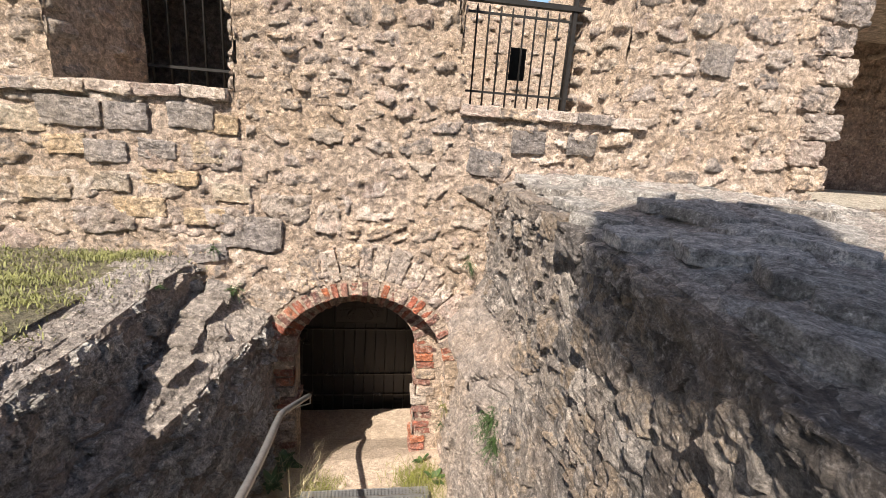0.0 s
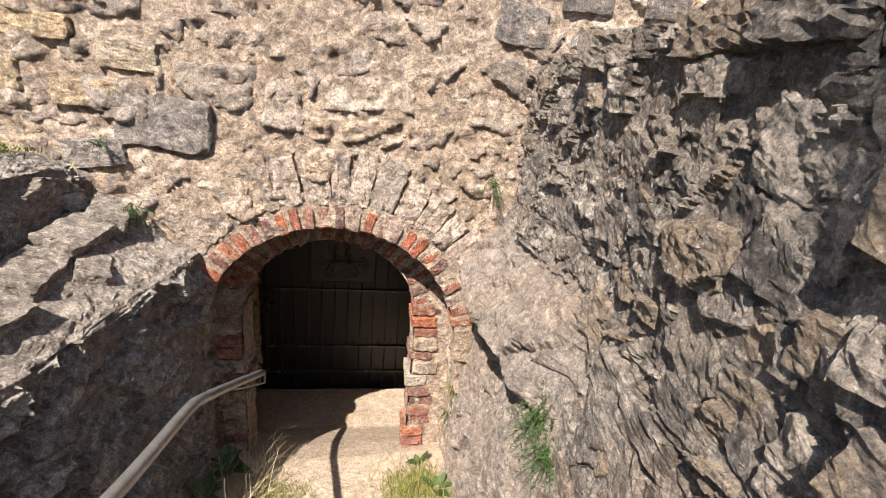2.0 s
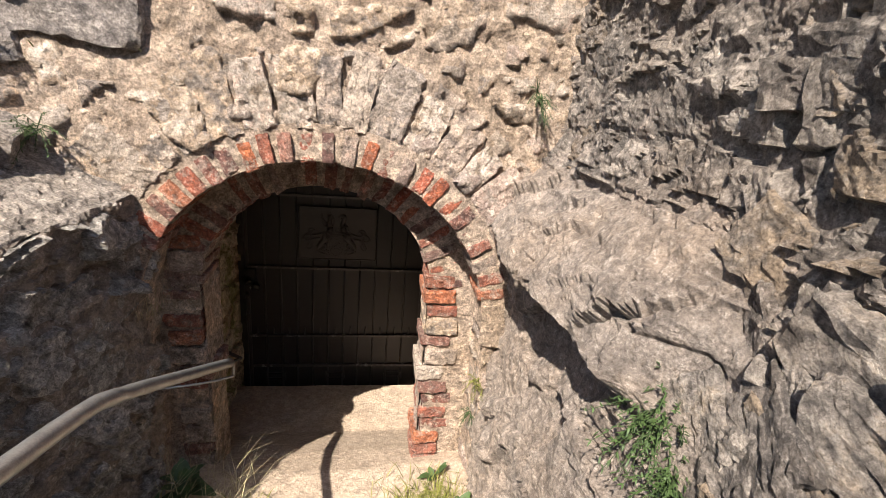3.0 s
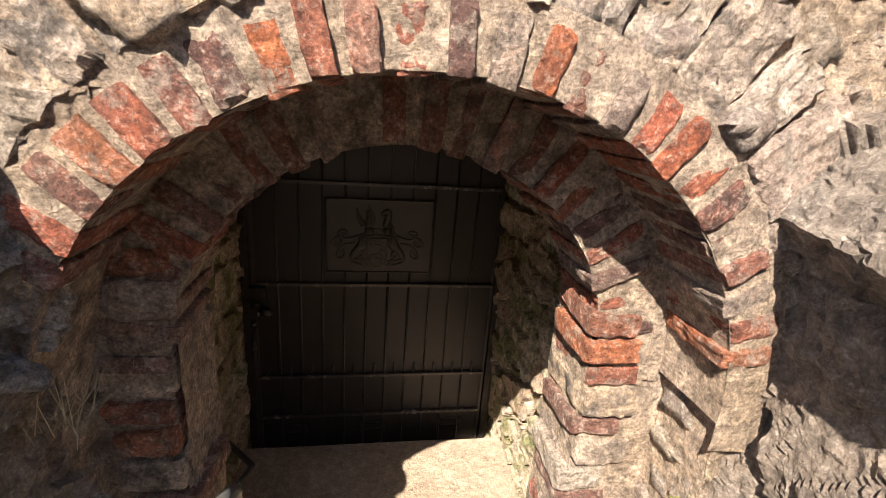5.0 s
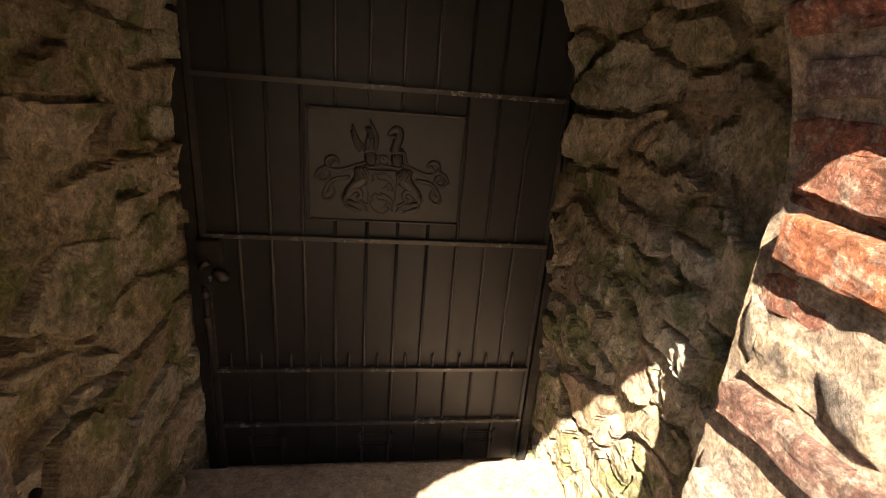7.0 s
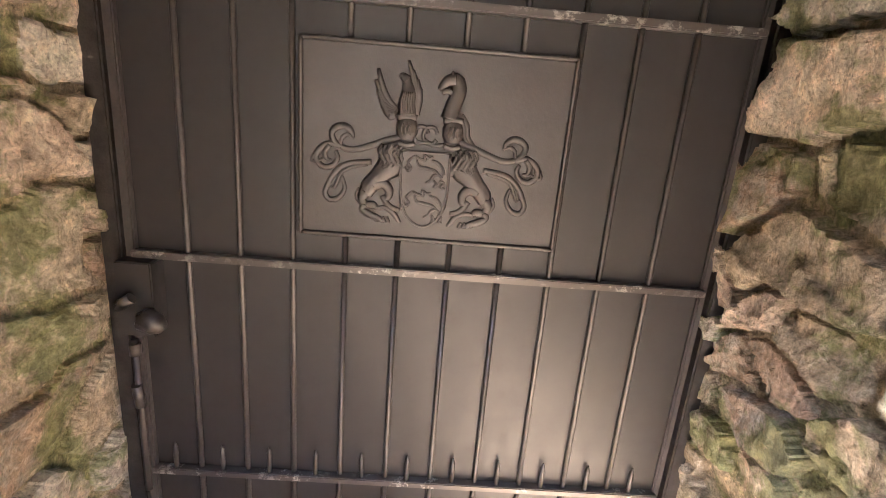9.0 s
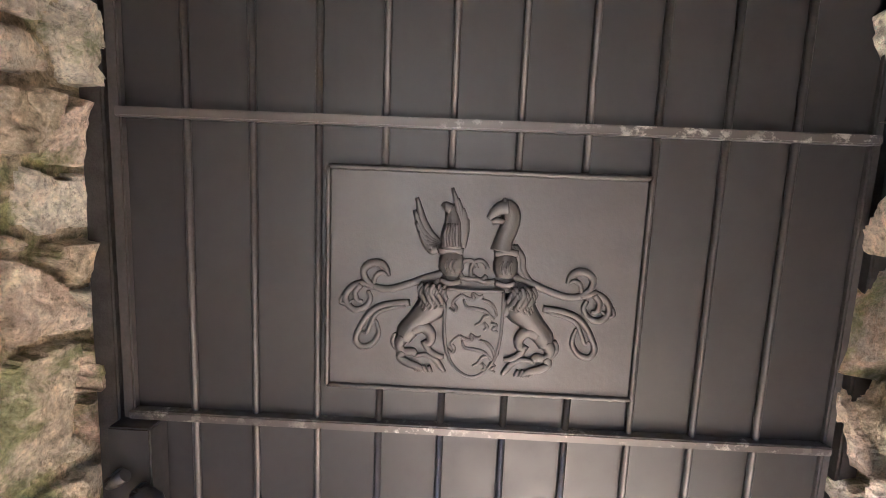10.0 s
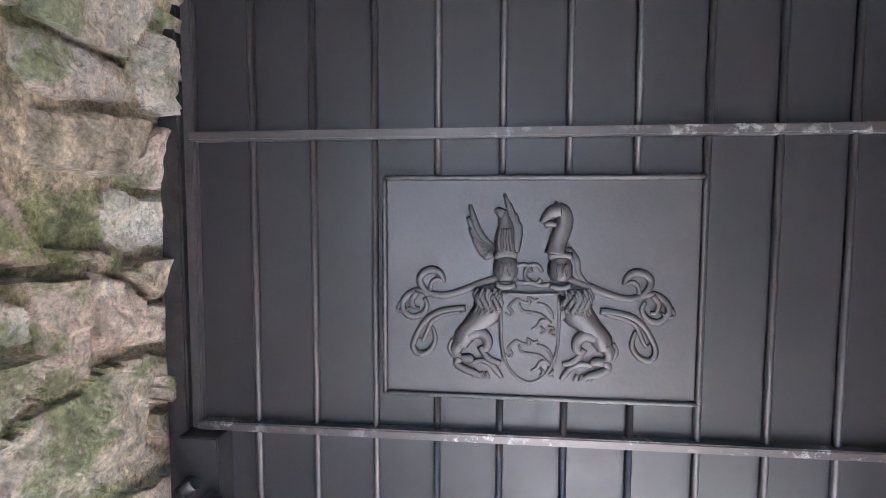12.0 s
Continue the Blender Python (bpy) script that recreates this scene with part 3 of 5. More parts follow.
reveal(brick_arch, (-0.618, NICHE_Y + 0.03), (-0.612, IN_Y - 0.01), 0.1, 1.45, 38, 0.45, step=0.02, depth=0.004)

# ---- the niche before the door ----
wall_niche = empty("wall_niche", label="rough rubble stone passage with a low vault, mossy patches", category="wall", kind="structure")
NICHE = [(0.64, -0.3), (0.58, 0.3), (0.555, 0.9), (0.55, 1.35), (0.54, 1.64), (0.45, 1.86), (0.26, 2.01), (0.0, 2.06), (-0.16, 2.08), (-0.36, 2.06), (-0.60, 2.01), (-0.77, 1.88), (-0.84, 1.64), (-0.85, 1.35), (-0.86, 0.9), (-0.87, 0.3), (-0.89, -0.3)]
P, su, sy = sweep_profiles([(3.62, [(x * 0.97, z) for x, z in NICHE]), (4.0, NICHE), (4.9, NICHE)], 800, 180, 3.62, 4.86)
nrm = -normals_of(P, 800, 180)
mid = np.stack([np.full(len(P), -0.15), P[:, 1], np.full(len(P), 1.0)], 1)
nrm *= np.sign(((mid - P) * nrm).sum(1))[:, None]
P = P + nrm * (0.022 * fbm(P, 4.5, 4, 50) + 0.16 * shards(P, sy, su, ((0.20, 0.11, 0.30, 0.02, 0.0), (0.08, 0.05, 0.40, 0.010, 0.0)), 190))[:, None]
bulk = fbm(P, 2.4, 2, 55) > -0.12
masonry(wall_niche, P, 800, 180, np.where(bulk, sy * 0.68 + 40, sy * 1.15), np.where(bulk, su * 0.72 + 20, su * 1.2), nrm, (0.24, 0.135), 0.030, M_NICHE_BED, M_NICHE, M_NICHE, None, 51, 0.96, (-0.1, 4.4, 1.3), 290, bed_name="bedding", rough=0.7, chips=0.45, thr=0.03, sink=0.004, edge=(0.0, 0.08), tilt=0.5, bedlift=-0.012, flat=True)

# floor of the passage, worn down towards the door
floor = empty("floor", label="trodden pale concrete floor sloping down to the door", category="floor", kind="structure")
x, y, nu, nv = flat_grid(-1.1, 0.85, 2.3, 4.66, 0.02)
z = np.interp(y, [2.3, 2.9, 3.35, 3.6, 4.05, 4.66], [0.5, 0.5, 0.47, 0.37, 0.13, 0.06]) + 0.012 * fbm(np.stack([x, y, x * 0], 1), 4, 4, 61) + 0.05 * smooth(0.25, 0.7, np.abs(x + 0.13)) * (y < 3.5)
child("slab", mesh_from("slab", np.stack([x, y, z], 1), grid_faces(nu, nv), M_FLOOR), floor)
slab(floor, "slab_edge", -0.95, 0.75, 4.55, 4.655, -0.4, 0.045, M_FLOOR, 0.01)
slab(floor, "threshold_base", -0.95, 0.75, 4.6, 5.2, -0.5, -0.10, M_FLOOR)

# ---- the rock wall on one side ----
wall_rock = empty("wall_rock", label="high grey natural rock and rubble wall with a flat top", category="rock wall", kind="structure")
TOP = [(1.2, 2.97), (2.4, 2.93), (3.9, 2.83)]
ROCK = [
    (-1.6, [(0.55, 0.2), (0.56, 1.2), (0.57, 1.5), (0.57, 1.66), (0.57, 1.76), (0.57, 1.95), (0.57, 2.05), (0.57, 2.2), (0.58, 2.86), (0.60, 2.90), *TOP]),
    (0.5, [(0.60, 0.2), (0.61, 1.2), (0.62, 1.5), (0.62, 1.66), (0.62, 1.76), (0.62, 1.95), (0.62, 2.05), (0.62, 2.2), (0.64, 2.86), (0.66, 2.90), *TOP]),
    (0.8, [(0.64, 0.2), (0.66, 1.2), (0.67, 1.5), (0.68, 1.66), (0.68, 1.76), (0.68, 1.95), (0.68, 2.05), (0.69, 2.2), (0.69, 2.86), (0.71, 2.905), *TOP]),
    (1.2, [(0.66, 0.2), (0.70, 1.2), (0.72, 1.5), (0.73, 1.66), (0.73, 1.76), (0.735, 1.95), (0.735, 2.05), (0.735, 2.2), (0.738, 2.865), (0.758, 2.91), *TOP]),
    (1.85, [(0.66, 0.2), (0.68, 1.2), (0.71, 1.5), (0.73, 1.66), (0.75, 1.76), (0.76, 1.95), (0.77, 2.05), (0.775, 2.2), (0.765, 2.845), (0.785, 2.89), *TOP]),
    (2.15, [(0.63, 0.2), (0.63, 1.2), (0.65, 1.45), (0.68, 1.60), (0.70, 1.70), (0.74, 1.88), (0.79, 2.02), (0.80, 2.2), (0.79, 2.835), (0.81, 2.88), *TOP]),
    (2.3, [(0.60, 0.2), (0.585, 1.2), (0.66, 1.52), (0.64, 1.64), (0.545, 1.71), (0.63, 1.86), (0.79, 2.04), (0.81, 2.2), (0.80, 2.825), (0.82, 2.87), *TOP]),
    (2.7, [(0.60, 0.2), (0.58, 1.15), (0.68, 1.50), (0.66, 1.68), (0.54, 1.765), (0.63, 1.89), (0.79, 2.03), (0.82, 2.2), (0.81, 2.815), (0.83, 2.86), *TOP]),
    (3.3, [(0.61, 0.2), (0.60, 1.10), (0.68, 1.45), (0.66, 1.72), (0.54, 1.81), (0.60, 1.92), (0.74, 2.05), (0.83, 2.2), (0.82, 2.80), (0.84, 2.845), *TOP]),
]
NS, NY = 640, 460
P, su, sy = sweep_profiles(ROCK, NS, NY, -1.6, 3.3)
nrm = normals_of(P, NS, NY)
out = np.stack([np.full(len(P), -1.0), np.zeros(len(P)), np.full(len(P), 0.6)], 1)
nrm *= np.sign((nrm * out).sum(1))[:, None]
flat_top = smooth(0.35, 0.8, nrm[:, 2]) * smooth(2.82, 2.87, P[:, 2])
lowrock = 1 - smooth(1.85, 2.15, P[:, 2])
# broken blocks of two sizes, a ragged brow along the top edge and steps on the top
turn = su + 0.5 * sy * lowrock
facet = shards(P, sy - 0.4 * su * lowrock, turn, ((0.30, 0.22, 0.30, 0.042, 0.0), (0.12, 0.10, 0.24, 0.016, 0.0), (0.045, 0.036, 0.20, 0.004, 0.0)), 170)
slabs = shards(P, sy - 0.5 * su, su + 0.6 * sy, ((0.42, 0.26, 0.40, 0.060, 0.02), (0.16, 0.10, 0.30, 0.016, 0.0)), 177) * lowrock * smooth(2.05, 2.3, P[:, 1])
brow = np.exp(-((P[:, 2] - 2.86) / 0.10) ** 2) * (1 - flat_top)
g_b, q_b, a_b, b_b = cells(sy + 0.05 * fbm(P, 5, 3, 171), su * 0.4, 0.22, 0.4, 172)
d = 0.7 * slabs + 0.55 * (1 - 0.65 * flat_top) * facet + 0.018 * fbm(P, 3.0, 4, 74) + (1 - 0.5 * flat_top) * (0.012 * fbm(P, 10, 4, 75, True) + 0.007 * fbm(P, 27, 3, 76, True))
d += brow * (0.055 * (key_rnd(q_b, 2, 172) - 0.55) + 0.025 * fbm(P, 8, 3, 173)) + flat_top * 0.022 * fbm(P, 2.2, 4, 77)
R = P + nrm * d[:, None]
F = grid_faces(NS, NY)
low = (P[:, 2] < 2.1) & (P[:, 1] > 2.05)
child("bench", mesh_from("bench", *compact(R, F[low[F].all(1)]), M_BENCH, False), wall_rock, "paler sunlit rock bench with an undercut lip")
coarse = (fbm(P, 1.6, 2, 175) > 0.1) | (P[:, 1] < 1.5)
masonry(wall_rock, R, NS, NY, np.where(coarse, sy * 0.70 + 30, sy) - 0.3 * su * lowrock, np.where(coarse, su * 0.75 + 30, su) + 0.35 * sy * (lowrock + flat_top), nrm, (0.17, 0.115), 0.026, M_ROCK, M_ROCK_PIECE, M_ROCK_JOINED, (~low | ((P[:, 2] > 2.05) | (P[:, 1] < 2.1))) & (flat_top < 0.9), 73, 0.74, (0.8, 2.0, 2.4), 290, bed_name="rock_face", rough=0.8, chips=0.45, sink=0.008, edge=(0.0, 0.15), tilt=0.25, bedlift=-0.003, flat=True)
masonry(wall_rock, R, NS, NY, sy * 0.6 + 0.2 * su + 50, su * 0.62 - 0.25 * sy, nrm, (0.20, 0.13), 0.022, M_CAP, M_FLAG, M_FLAG_JOINED, flat_top > 0.5, 79, 0.6, None, 0, bed_name="top_bed", rough=0.8, chips=0.5, sink=0.008, edge=(0.0, 0.12), tilt=0.2, bedlift=-0.002, flat=True, joined_name="top_stones")
flags = [rough_block("stone", (0.26, 0.34, 0.05), 80 + i, M_FLAG, 7, 0.4) for i in range(5)]
def nearest(S, y, z, x_most=9.0):
    """The place on a surface of points that lies closest to a height and a distance along it."""
    d = (S[:, 1] - y) ** 2 + (S[:, 2] - z) ** 2 + 9.0 * (S[:, 0] > x_most)
    return S[int(np.argmin(d))]


def top_z(S, x, y):
    d = (S[:, 0] - x) ** 2 + (S[:, 1] - y) ** 2 + 9.0 * (S[:, 2] < 2.75)
    return float(S[int(np.argmin(d)), 2])


for x, y, k, a in ((1.0, 1.15, 0.95, 70), (0.80, 0.60, 0.85, 15), (0.95, 0.66, 0.8, 40), (0.90, 1.75, 0.7, 50), (0.86, 1.36, 0.75, 80), (1.24, 1.12, 0.8, 35), (0.98, 0.86, 0.7, 60), (1.23, 1.57, 0.8, 15), (1.22, 1.80, 0.7, 75), (0.98, 2.15, 0.7, 10), (1.35, 2.2, 0.8, 50), (1.6, 1.5, 1.0, 40), (1.55, 0.9, 0.9, 65), (1.3, 0.6, 0.9, 20), (1.0, 2.6, 0.75, 30), (1.4, 2.8, 0.9, 5), (2.0, 2.0, 1.0, 30), (1.0, 2.95, 0.7, 5)):
    set_piece("stone", rs.choice(flags), wall_rock, pose(x, y, top_z(R, x, y) + 0.018, rs.uniform(-4, 4), rs.uniform(-4, 4), a) @ Matrix.Diagonal((k, k, 1, 1)))
# broken blocks along the brow and in the face
rb = random.Random(31)
face_blocks = [rough_block("stone", (0.10, 0.20, 0.13), 150 + i, M_ROCK_PIECE, 9, 0.30) for i in range(7)]
y = 0.45
while y < 3.15:
    k = rb.uniform(0.75, 1.25)
    q = nearest(R, y, 2.845, 0.95)
    set_piece("stone", rb.choice(face_blocks), wall_rock, pose(q[0] + 0.040, y, 2.862 - 0.02 * max(0.0, y - 1.5) + rb.uniform(-0.012, 0.02), rb.uniform(-8, 8), rb.uniform(-8, 8), rb.uniform(-15, 15)) @ Matrix.Diagonal((1.3, k, 0.75 * k, 1)))
    y += 0.20 * k + rb.uniform(0.01, 0.10)
for k in range(130):
    y, z = rb.uniform(0.45, 2.2), rb.uniform(1.3, 2.78)
    q = nearest(R, y, z, 0.95)
    sy_, sz_ = rb.uniform(0.5, 1.25), rb.uniform(0.6, 1.2)
    set_piece("stone", rb.choice(face_blocks), wall_rock, pose(q[0] + 0.022, y, z, rb.uniform(5, 60) if z < 2.3 else rb.uniform(-25, 25), rb.uniform(-10, 10), rb.uniform(-12, 12)) @ Matrix.Diagonal((0.7, sy_, sz_, 1)))

# ---- the stepped side walls on the other side ----
wall_steps = empty("wall_steps", label="two stepped rough stone side walls with weathered mortar tops", category="retaining wall", kind="structure")
UPPER = [(-1.28, 1.97), (-1.272, 2.15), (-1.292, 2.228), (-1.52, 2.275), (-1.86, 2.24)]
SIDE = [
    (-1.6, [(-1.27, 0.2), (-1.27, 1.2), (-1.27, 1.60), (-1.27, 1.68), (-1.273, 1.70), (-1.276, 1.71), (-1.279, 1.72), (-1.281, 1.73), *UPPER]),
    (1.4, [(-1.27, 0.2), (-1.27, 1.2), (-1.27, 1.60), (-1.265, 1.68), (-1.27, 1.70), (-1.275, 1.71), (-1.278, 1.70), (-1.28, 1.70), *UPPER]),
    (1.7, [(-1.19, 0.2), (-1.18, 1.2), (-1.175, 1.64), (-1.16, 1.72), (-1.20, 1.735), (-1.235, 1.74), (-1.25, 1.68), (-1.265, 1.66), *UPPER]),
    (2.02, [(-1.09, 0.2), (-1.08, 1.2), (-1.075, 1.64), (-1.062, 1.735), (-1.12, 1.77), (-1.17, 1.79), (-1.185, 1.70), (-1.22, 1.66), *UPPER]),
    (2.38, [(-0.97, 0.2), (-0.96, 1.2), (-0.955, 1.65), (-0.94, 1.75), (-1.03, 1.83), (-1.12, 1.90), (-1.14, 1.78), (-1.19, 1.72), *UPPER]),
    (2.82, [(-0.86, 0.2), (-0.845, 1.2), (-0.835, 1.72), (-0.815, 1.825), (-0.96, 1.90), (-1.14, 1.98), (-1.16, 1.87), (-1.20, 1.82), (-1.275, 2.0), (-1.265, 2.15), (-1.285, 2.232), (-1.5, 2.29), (-1.85, 2.24)]),
    (3.3, [(-0.80, 0.2), (-0.77, 1.2), (-0.75, 1.74), (-0.73, 1.858), (-0.95, 1.95), (-1.13, 2.05), (-1.15, 1.99), (-1.18, 1.97), (-1.23, 2.08), (-1.21, 2.15), (-1.235, 2.235), (-1.5, 2.30), (-1.85, 2.24)]),
]
NS, NY = 560, 460
P, su, sy = sweep_profiles(SIDE, NS, NY, -1.6, 3.3)
nrm = normals_of(P, NS, NY)
out = np.stack([np.full(len(P), 1.0), np.zeros(len(P)), np.full(len(P), 0.8)], 1)
nrm *= np.sign((nrm * out).sum(1))[:, None]
up = smooth(0.45, 0.8, nrm[:, 2])
arris = up * (1 - up) * 4
# smoother pebbly caps, broken rubble faces, ragged arrises between
peb, pq, pa, pb = cells(sy + 0.01 * fbm(P, 20, 2, 87), su, 0.042, 0.032, 88)
pebbles = 0.007 * smooth(0.05, 0.3, peb) * (key_rnd(pq, 2, 88) > 0.45) * (0.3 + key_rnd(pq, 3, 88))
rub = shards(P, sy, su, ((0.22, 0.15, 0.34, 0.034, 0.0), (0.09, 0.065, 0.42, 0.016, 0.0), (0.04, 0.03, 0.42, 0.006, 0.0)), 180)
block = shards(P, sy, su, ((0.34, 0.30, 0.16, 0.030, 0.012),), 186)
d = (1 - 0.80 * up) * rub + up * (pebbles + 0.5 * block) + arris * 0.03 * fbm(P, 11, 3, 89) + 0.012 * fbm(P, 4, 4, 84) + (0.012 - 0.006 * up) * fbm(P, 14, 4, 85, True) + 0.005 * fbm(P, 30, 3, 86, True)
R = P + nrm * d[:, None]
cap_at = up > 0.35
F = grid_faces(NS, NY)
child("cap", mesh_from("cap", *compact(R, F[cap_at[F].any(1)]), M_CAP, False), wall_steps, "pale pebbly mortar cap")
masonry(wall_steps, R, NS, NY, sy, su, nrm, (0.20, 0.14), 0.045, M_BENCH, M_FLAG, M_FLAG_JOINED, ~cap_at, 83, 0.7, (-1.0, 2.6, 1.8), 250, bed_name="side_face", rough=0.9, chips=0.8, sink=0.012, edge=(0.0, 0.12), tilt=0.9, bedlift=-0.004, flat=True)

# loose blocks bedded along the lower cap
cap_blocks = [rough_block("stone", (0.16, 0.26, 0.12), 140 + i, M_CAP, 9, 0.2) for i in range(4)]
for i, (x, y, z, a, k) in enumerate(((-1.10, 2.40, 1.865, -14, 0.9), (-1.12, 2.66, 1.925, 8, 0.95), (-1.11, 2.92, 1.985, -6, 1.0), (-1.08, 3.12, 2.03, 20, 0.9), (-1.00, 2.80, 1.90, 30, 0.7), (-1.16, 2.14, 1.75, -20, 0.6))):
    set_piece("stone", cap_blocks[i % 4], wall_steps, pose(x, y, z, 8, 18, a) @ Matrix.Diagonal((k, k, k, 1)))

side_blocks = [rough_block("stone", (0.10, 0.18, 0.12), 160 + i, M_FLAG, 9, 0.30) for i in range(6)]
for k in range(95):
    y = rb.uniform(1.45, 3.1)
    if k % 2:
        x, z = -1.277, rb.uniform(1.82, 2.13)
    else:
        z = rb.uniform(0.75, 1.62)
        x = float(np.interp(y, [1.4, 1.7, 2.02, 2.38, 2.82, 3.3], [-1.27, -1.18, -1.08, -0.96, -0.85, -0.77]))
    set_piece("stone", rb.choice(side_blocks), wall_steps, pose(x - 0.018, y, z, rb.uniform(-25, 40), rb.uniform(-10, 10), rb.uniform(-10, 10) + (0 if k % 2 else -17)) @ Matrix.Diagonal((0.75, rb.uniform(0.5, 1.3), rb.uniform(0.6, 1.2), 1)))

# ---- ground ----
ground = empty("ground", label="grass and gravel ground round the sunken stair", category="ground", kind="structure")


def sheet(name, x0, x1, y0, y1, z, mat, step=0.08, amp=0.02, seed=90):
    a, b, n1, n2 = flat_grid(x0, x1, y0, y1, step)
    zz = z + amp * fbm(np.stack([a, b, a * 0], 1), 2.5, 4, seed)
    child(name, mesh_from(name, np.stack([a, b, zz], 1), grid_faces(n1, n2), mat), ground)


sheet("turf", -6.0, -1.50, -3.0, 3.25, 2.292, M_DIRT, 0.05, 0.022)
sheet("gravel", 2.2, 9.0, -3.0, 9.0, 2.82, M_GRAVEL, 0.08, 0.015)
sheet("pit_floor", -2.0, 0.8, -1.8, 2.5, 0.3, M_DIRT, 0.1, 0.02)
sheet("court", -4.2, 3.4, 3.9, 9.0, 3.2, M_DIRT, 0.15, 0.05)
for x0, x1, y0, y1, z in ((-2500, -5.9, -2500, 2500, 2.2), (8.9, 2500, -2500, 2500, 2.2), (-6, 9, 8.9, 2500, 2.2), (-6, 9, -2500, -2.9, 2.2), (-1.7, 2.3, -3, -1.5, 2.2)):
    child("field", mesh_from("field", [(x0, y0, z), (x1, y0, z), (x1, y1, z), (x0, y1, z)], [(0, 1, 2, 3)], M_GRASS), ground)
# the courtyard wall behind the windows, with a slit and a gap to the sky
wall_court = empty("wall_court", label="pale rubble courtyard wall with a slit window and broken top", category="wall", kind="structure")
u, v, nu, nv = flat_grid(-4.2, 3.4, 3.0, 8.0, 0.03)
rag = 0.1 * fbm(np.stack([u, v, u], 1), 3, 4, 95)
slit = (np.abs(u - 1.95) < 0.10) & (v > 3.97) & (v < 4.4)
notch = (v > 5.0 + 0.9 * np.abs(u - 2.2) ** 1.3 + rag) & (np.abs(u - 2.2) < 1.2)
P = np.stack([u, 7.0 + u * 0, v], 1)
masonry(wall_court, P, nu, nv, u, v, np.tile((0.0, -1.0, 0.0), (len(u), 1)), (0.26, 0.13), 0.02, M_MORTAR, M_RUBBLE, M_RUBBLE_FAR, ~(slit | notch), 96, 0.8)
# black sheet added behind the slit for its unlit inside
slab(wall_court, "slit_back", 1.6, 2.3, 7.5, 7.6, 3.7, 4.6, M_IRON)
# the wall past the corner, its shade partly put into a darker red
wall_side = empty("wall_side", label="reddish rubble wall past the corner, shade put into its colour", category="wall", kind="structure")
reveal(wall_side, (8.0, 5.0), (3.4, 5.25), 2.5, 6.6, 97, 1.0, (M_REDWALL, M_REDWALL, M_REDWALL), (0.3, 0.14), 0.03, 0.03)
slab(wall_side, "wall_core", 3.3, 8.0, 5.3, 5.6, 2.5, 6.6, M_MORTAR)
# unseen roof added to keep the sun off this wall
slab(wall_side, "roof_core", 3.4, 8.0, 3.35, 5.6, 4.55, 6.6, M_MORTAR)
# unseen dark wall added behind the stair, blocks low sky from the door
wall_sky_block = empty("wall_sky_block", label="unseen dark wall added to block the low sky from the door", category="wall", kind="structure")
reveal(wall_sky_block, (-9.0, -7.0), (9.0, -7.0), 2.1, 7.6, 99, 1.0, (M_REDWALL, M_REDWALL, M_REDWALL), (0.5, 0.28), 0.07, 0.03)
slab(wall_sky_block, "wall_core", -9.0, 9.0, -7.7, -7.06, 2.0, 7.6, M_MORTAR)
# unseen caster behind the stair, shaped to throw the shadow on the rock
shadow_caster = empty("shadow_caster", label="unseen block on a shaft, added to cast the shadow on the rock", category="wall", kind="structure")


def prism(plan, low, high):
    bm = bmesh.new()
    lo = [bm.verts.new((x, y, z)) for (x, y), z in zip(plan, low)]
    hi = [bm.verts.new((x, y, z)) for (x, y), z in zip(plan, high)]
    bm.faces.new(hi)
    bm.faces.new(lo[::-1])
    for i in range(4):
        bm.faces.new((lo[i], lo[(i + 1) % 4], hi[(i + 1) % 4], hi[i]))
    return bm


part("turret_head", prism([(-1.577, -2.6), (-0.96, -2.6), (-0.96, -3.2), (-1.577, -3.2)], (7.73, 6.38, 6.38, 7.73), (8.58, 9.15, 9.8, 9.3)), M_MORTAR, shadow_caster)
part("turret_shaft", prism([(-1.13, -2.98), (-0.98, -2.98), (-0.98, -3.18), (-1.13, -3.18)], (1.5,) * 4, (7.0,) * 4), M_MORTAR, shadow_caster)


# ---- the iron door ----
def tube(bm, pts, radii, sides=8, squash=(1, 1, 1), cap=True):
    """A tapered tube through points; squash flattens its section along the axes."""
    rings = []
    pts = [Vector(p) for p in pts]
    if not isinstance(radii, (list, tuple)):
        radii = [radii] * len(pts)
    for i, p in enumerate(pts):
        d = (pts[min(i + 1, len(pts) - 1)] - pts[max(i - 1, 0)]).normalized()
        a = d.orthogonal().normalized()
        if abs(d.y) < 0.9:
            a = d.cross(Vector((0, 1, 0))).normalized()
        b = d.cross(a)
        ringv = []
        for k in range(sides):
            o = (a * math.cos(2 * math.pi * k / sides) + b * math.sin(2 * math.pi * k / sides)) * radii[i]
            ringv.append(bm.verts.new(p + Vector((o.x * squash[0], o.y * squash[1], o.z * squash[2]))))
        rings.append(ringv)
    for r0, r1 in zip(rings, rings[1:]):
        for k in range(sides):
            bm.faces.new((r0[k], r0[(k + 1) % sides], r1[(k + 1) % sides], r1[k])).smooth = True
    if cap:
        bm.faces.new(rings[0][::-1])
        bm.faces.new(rings[-1])


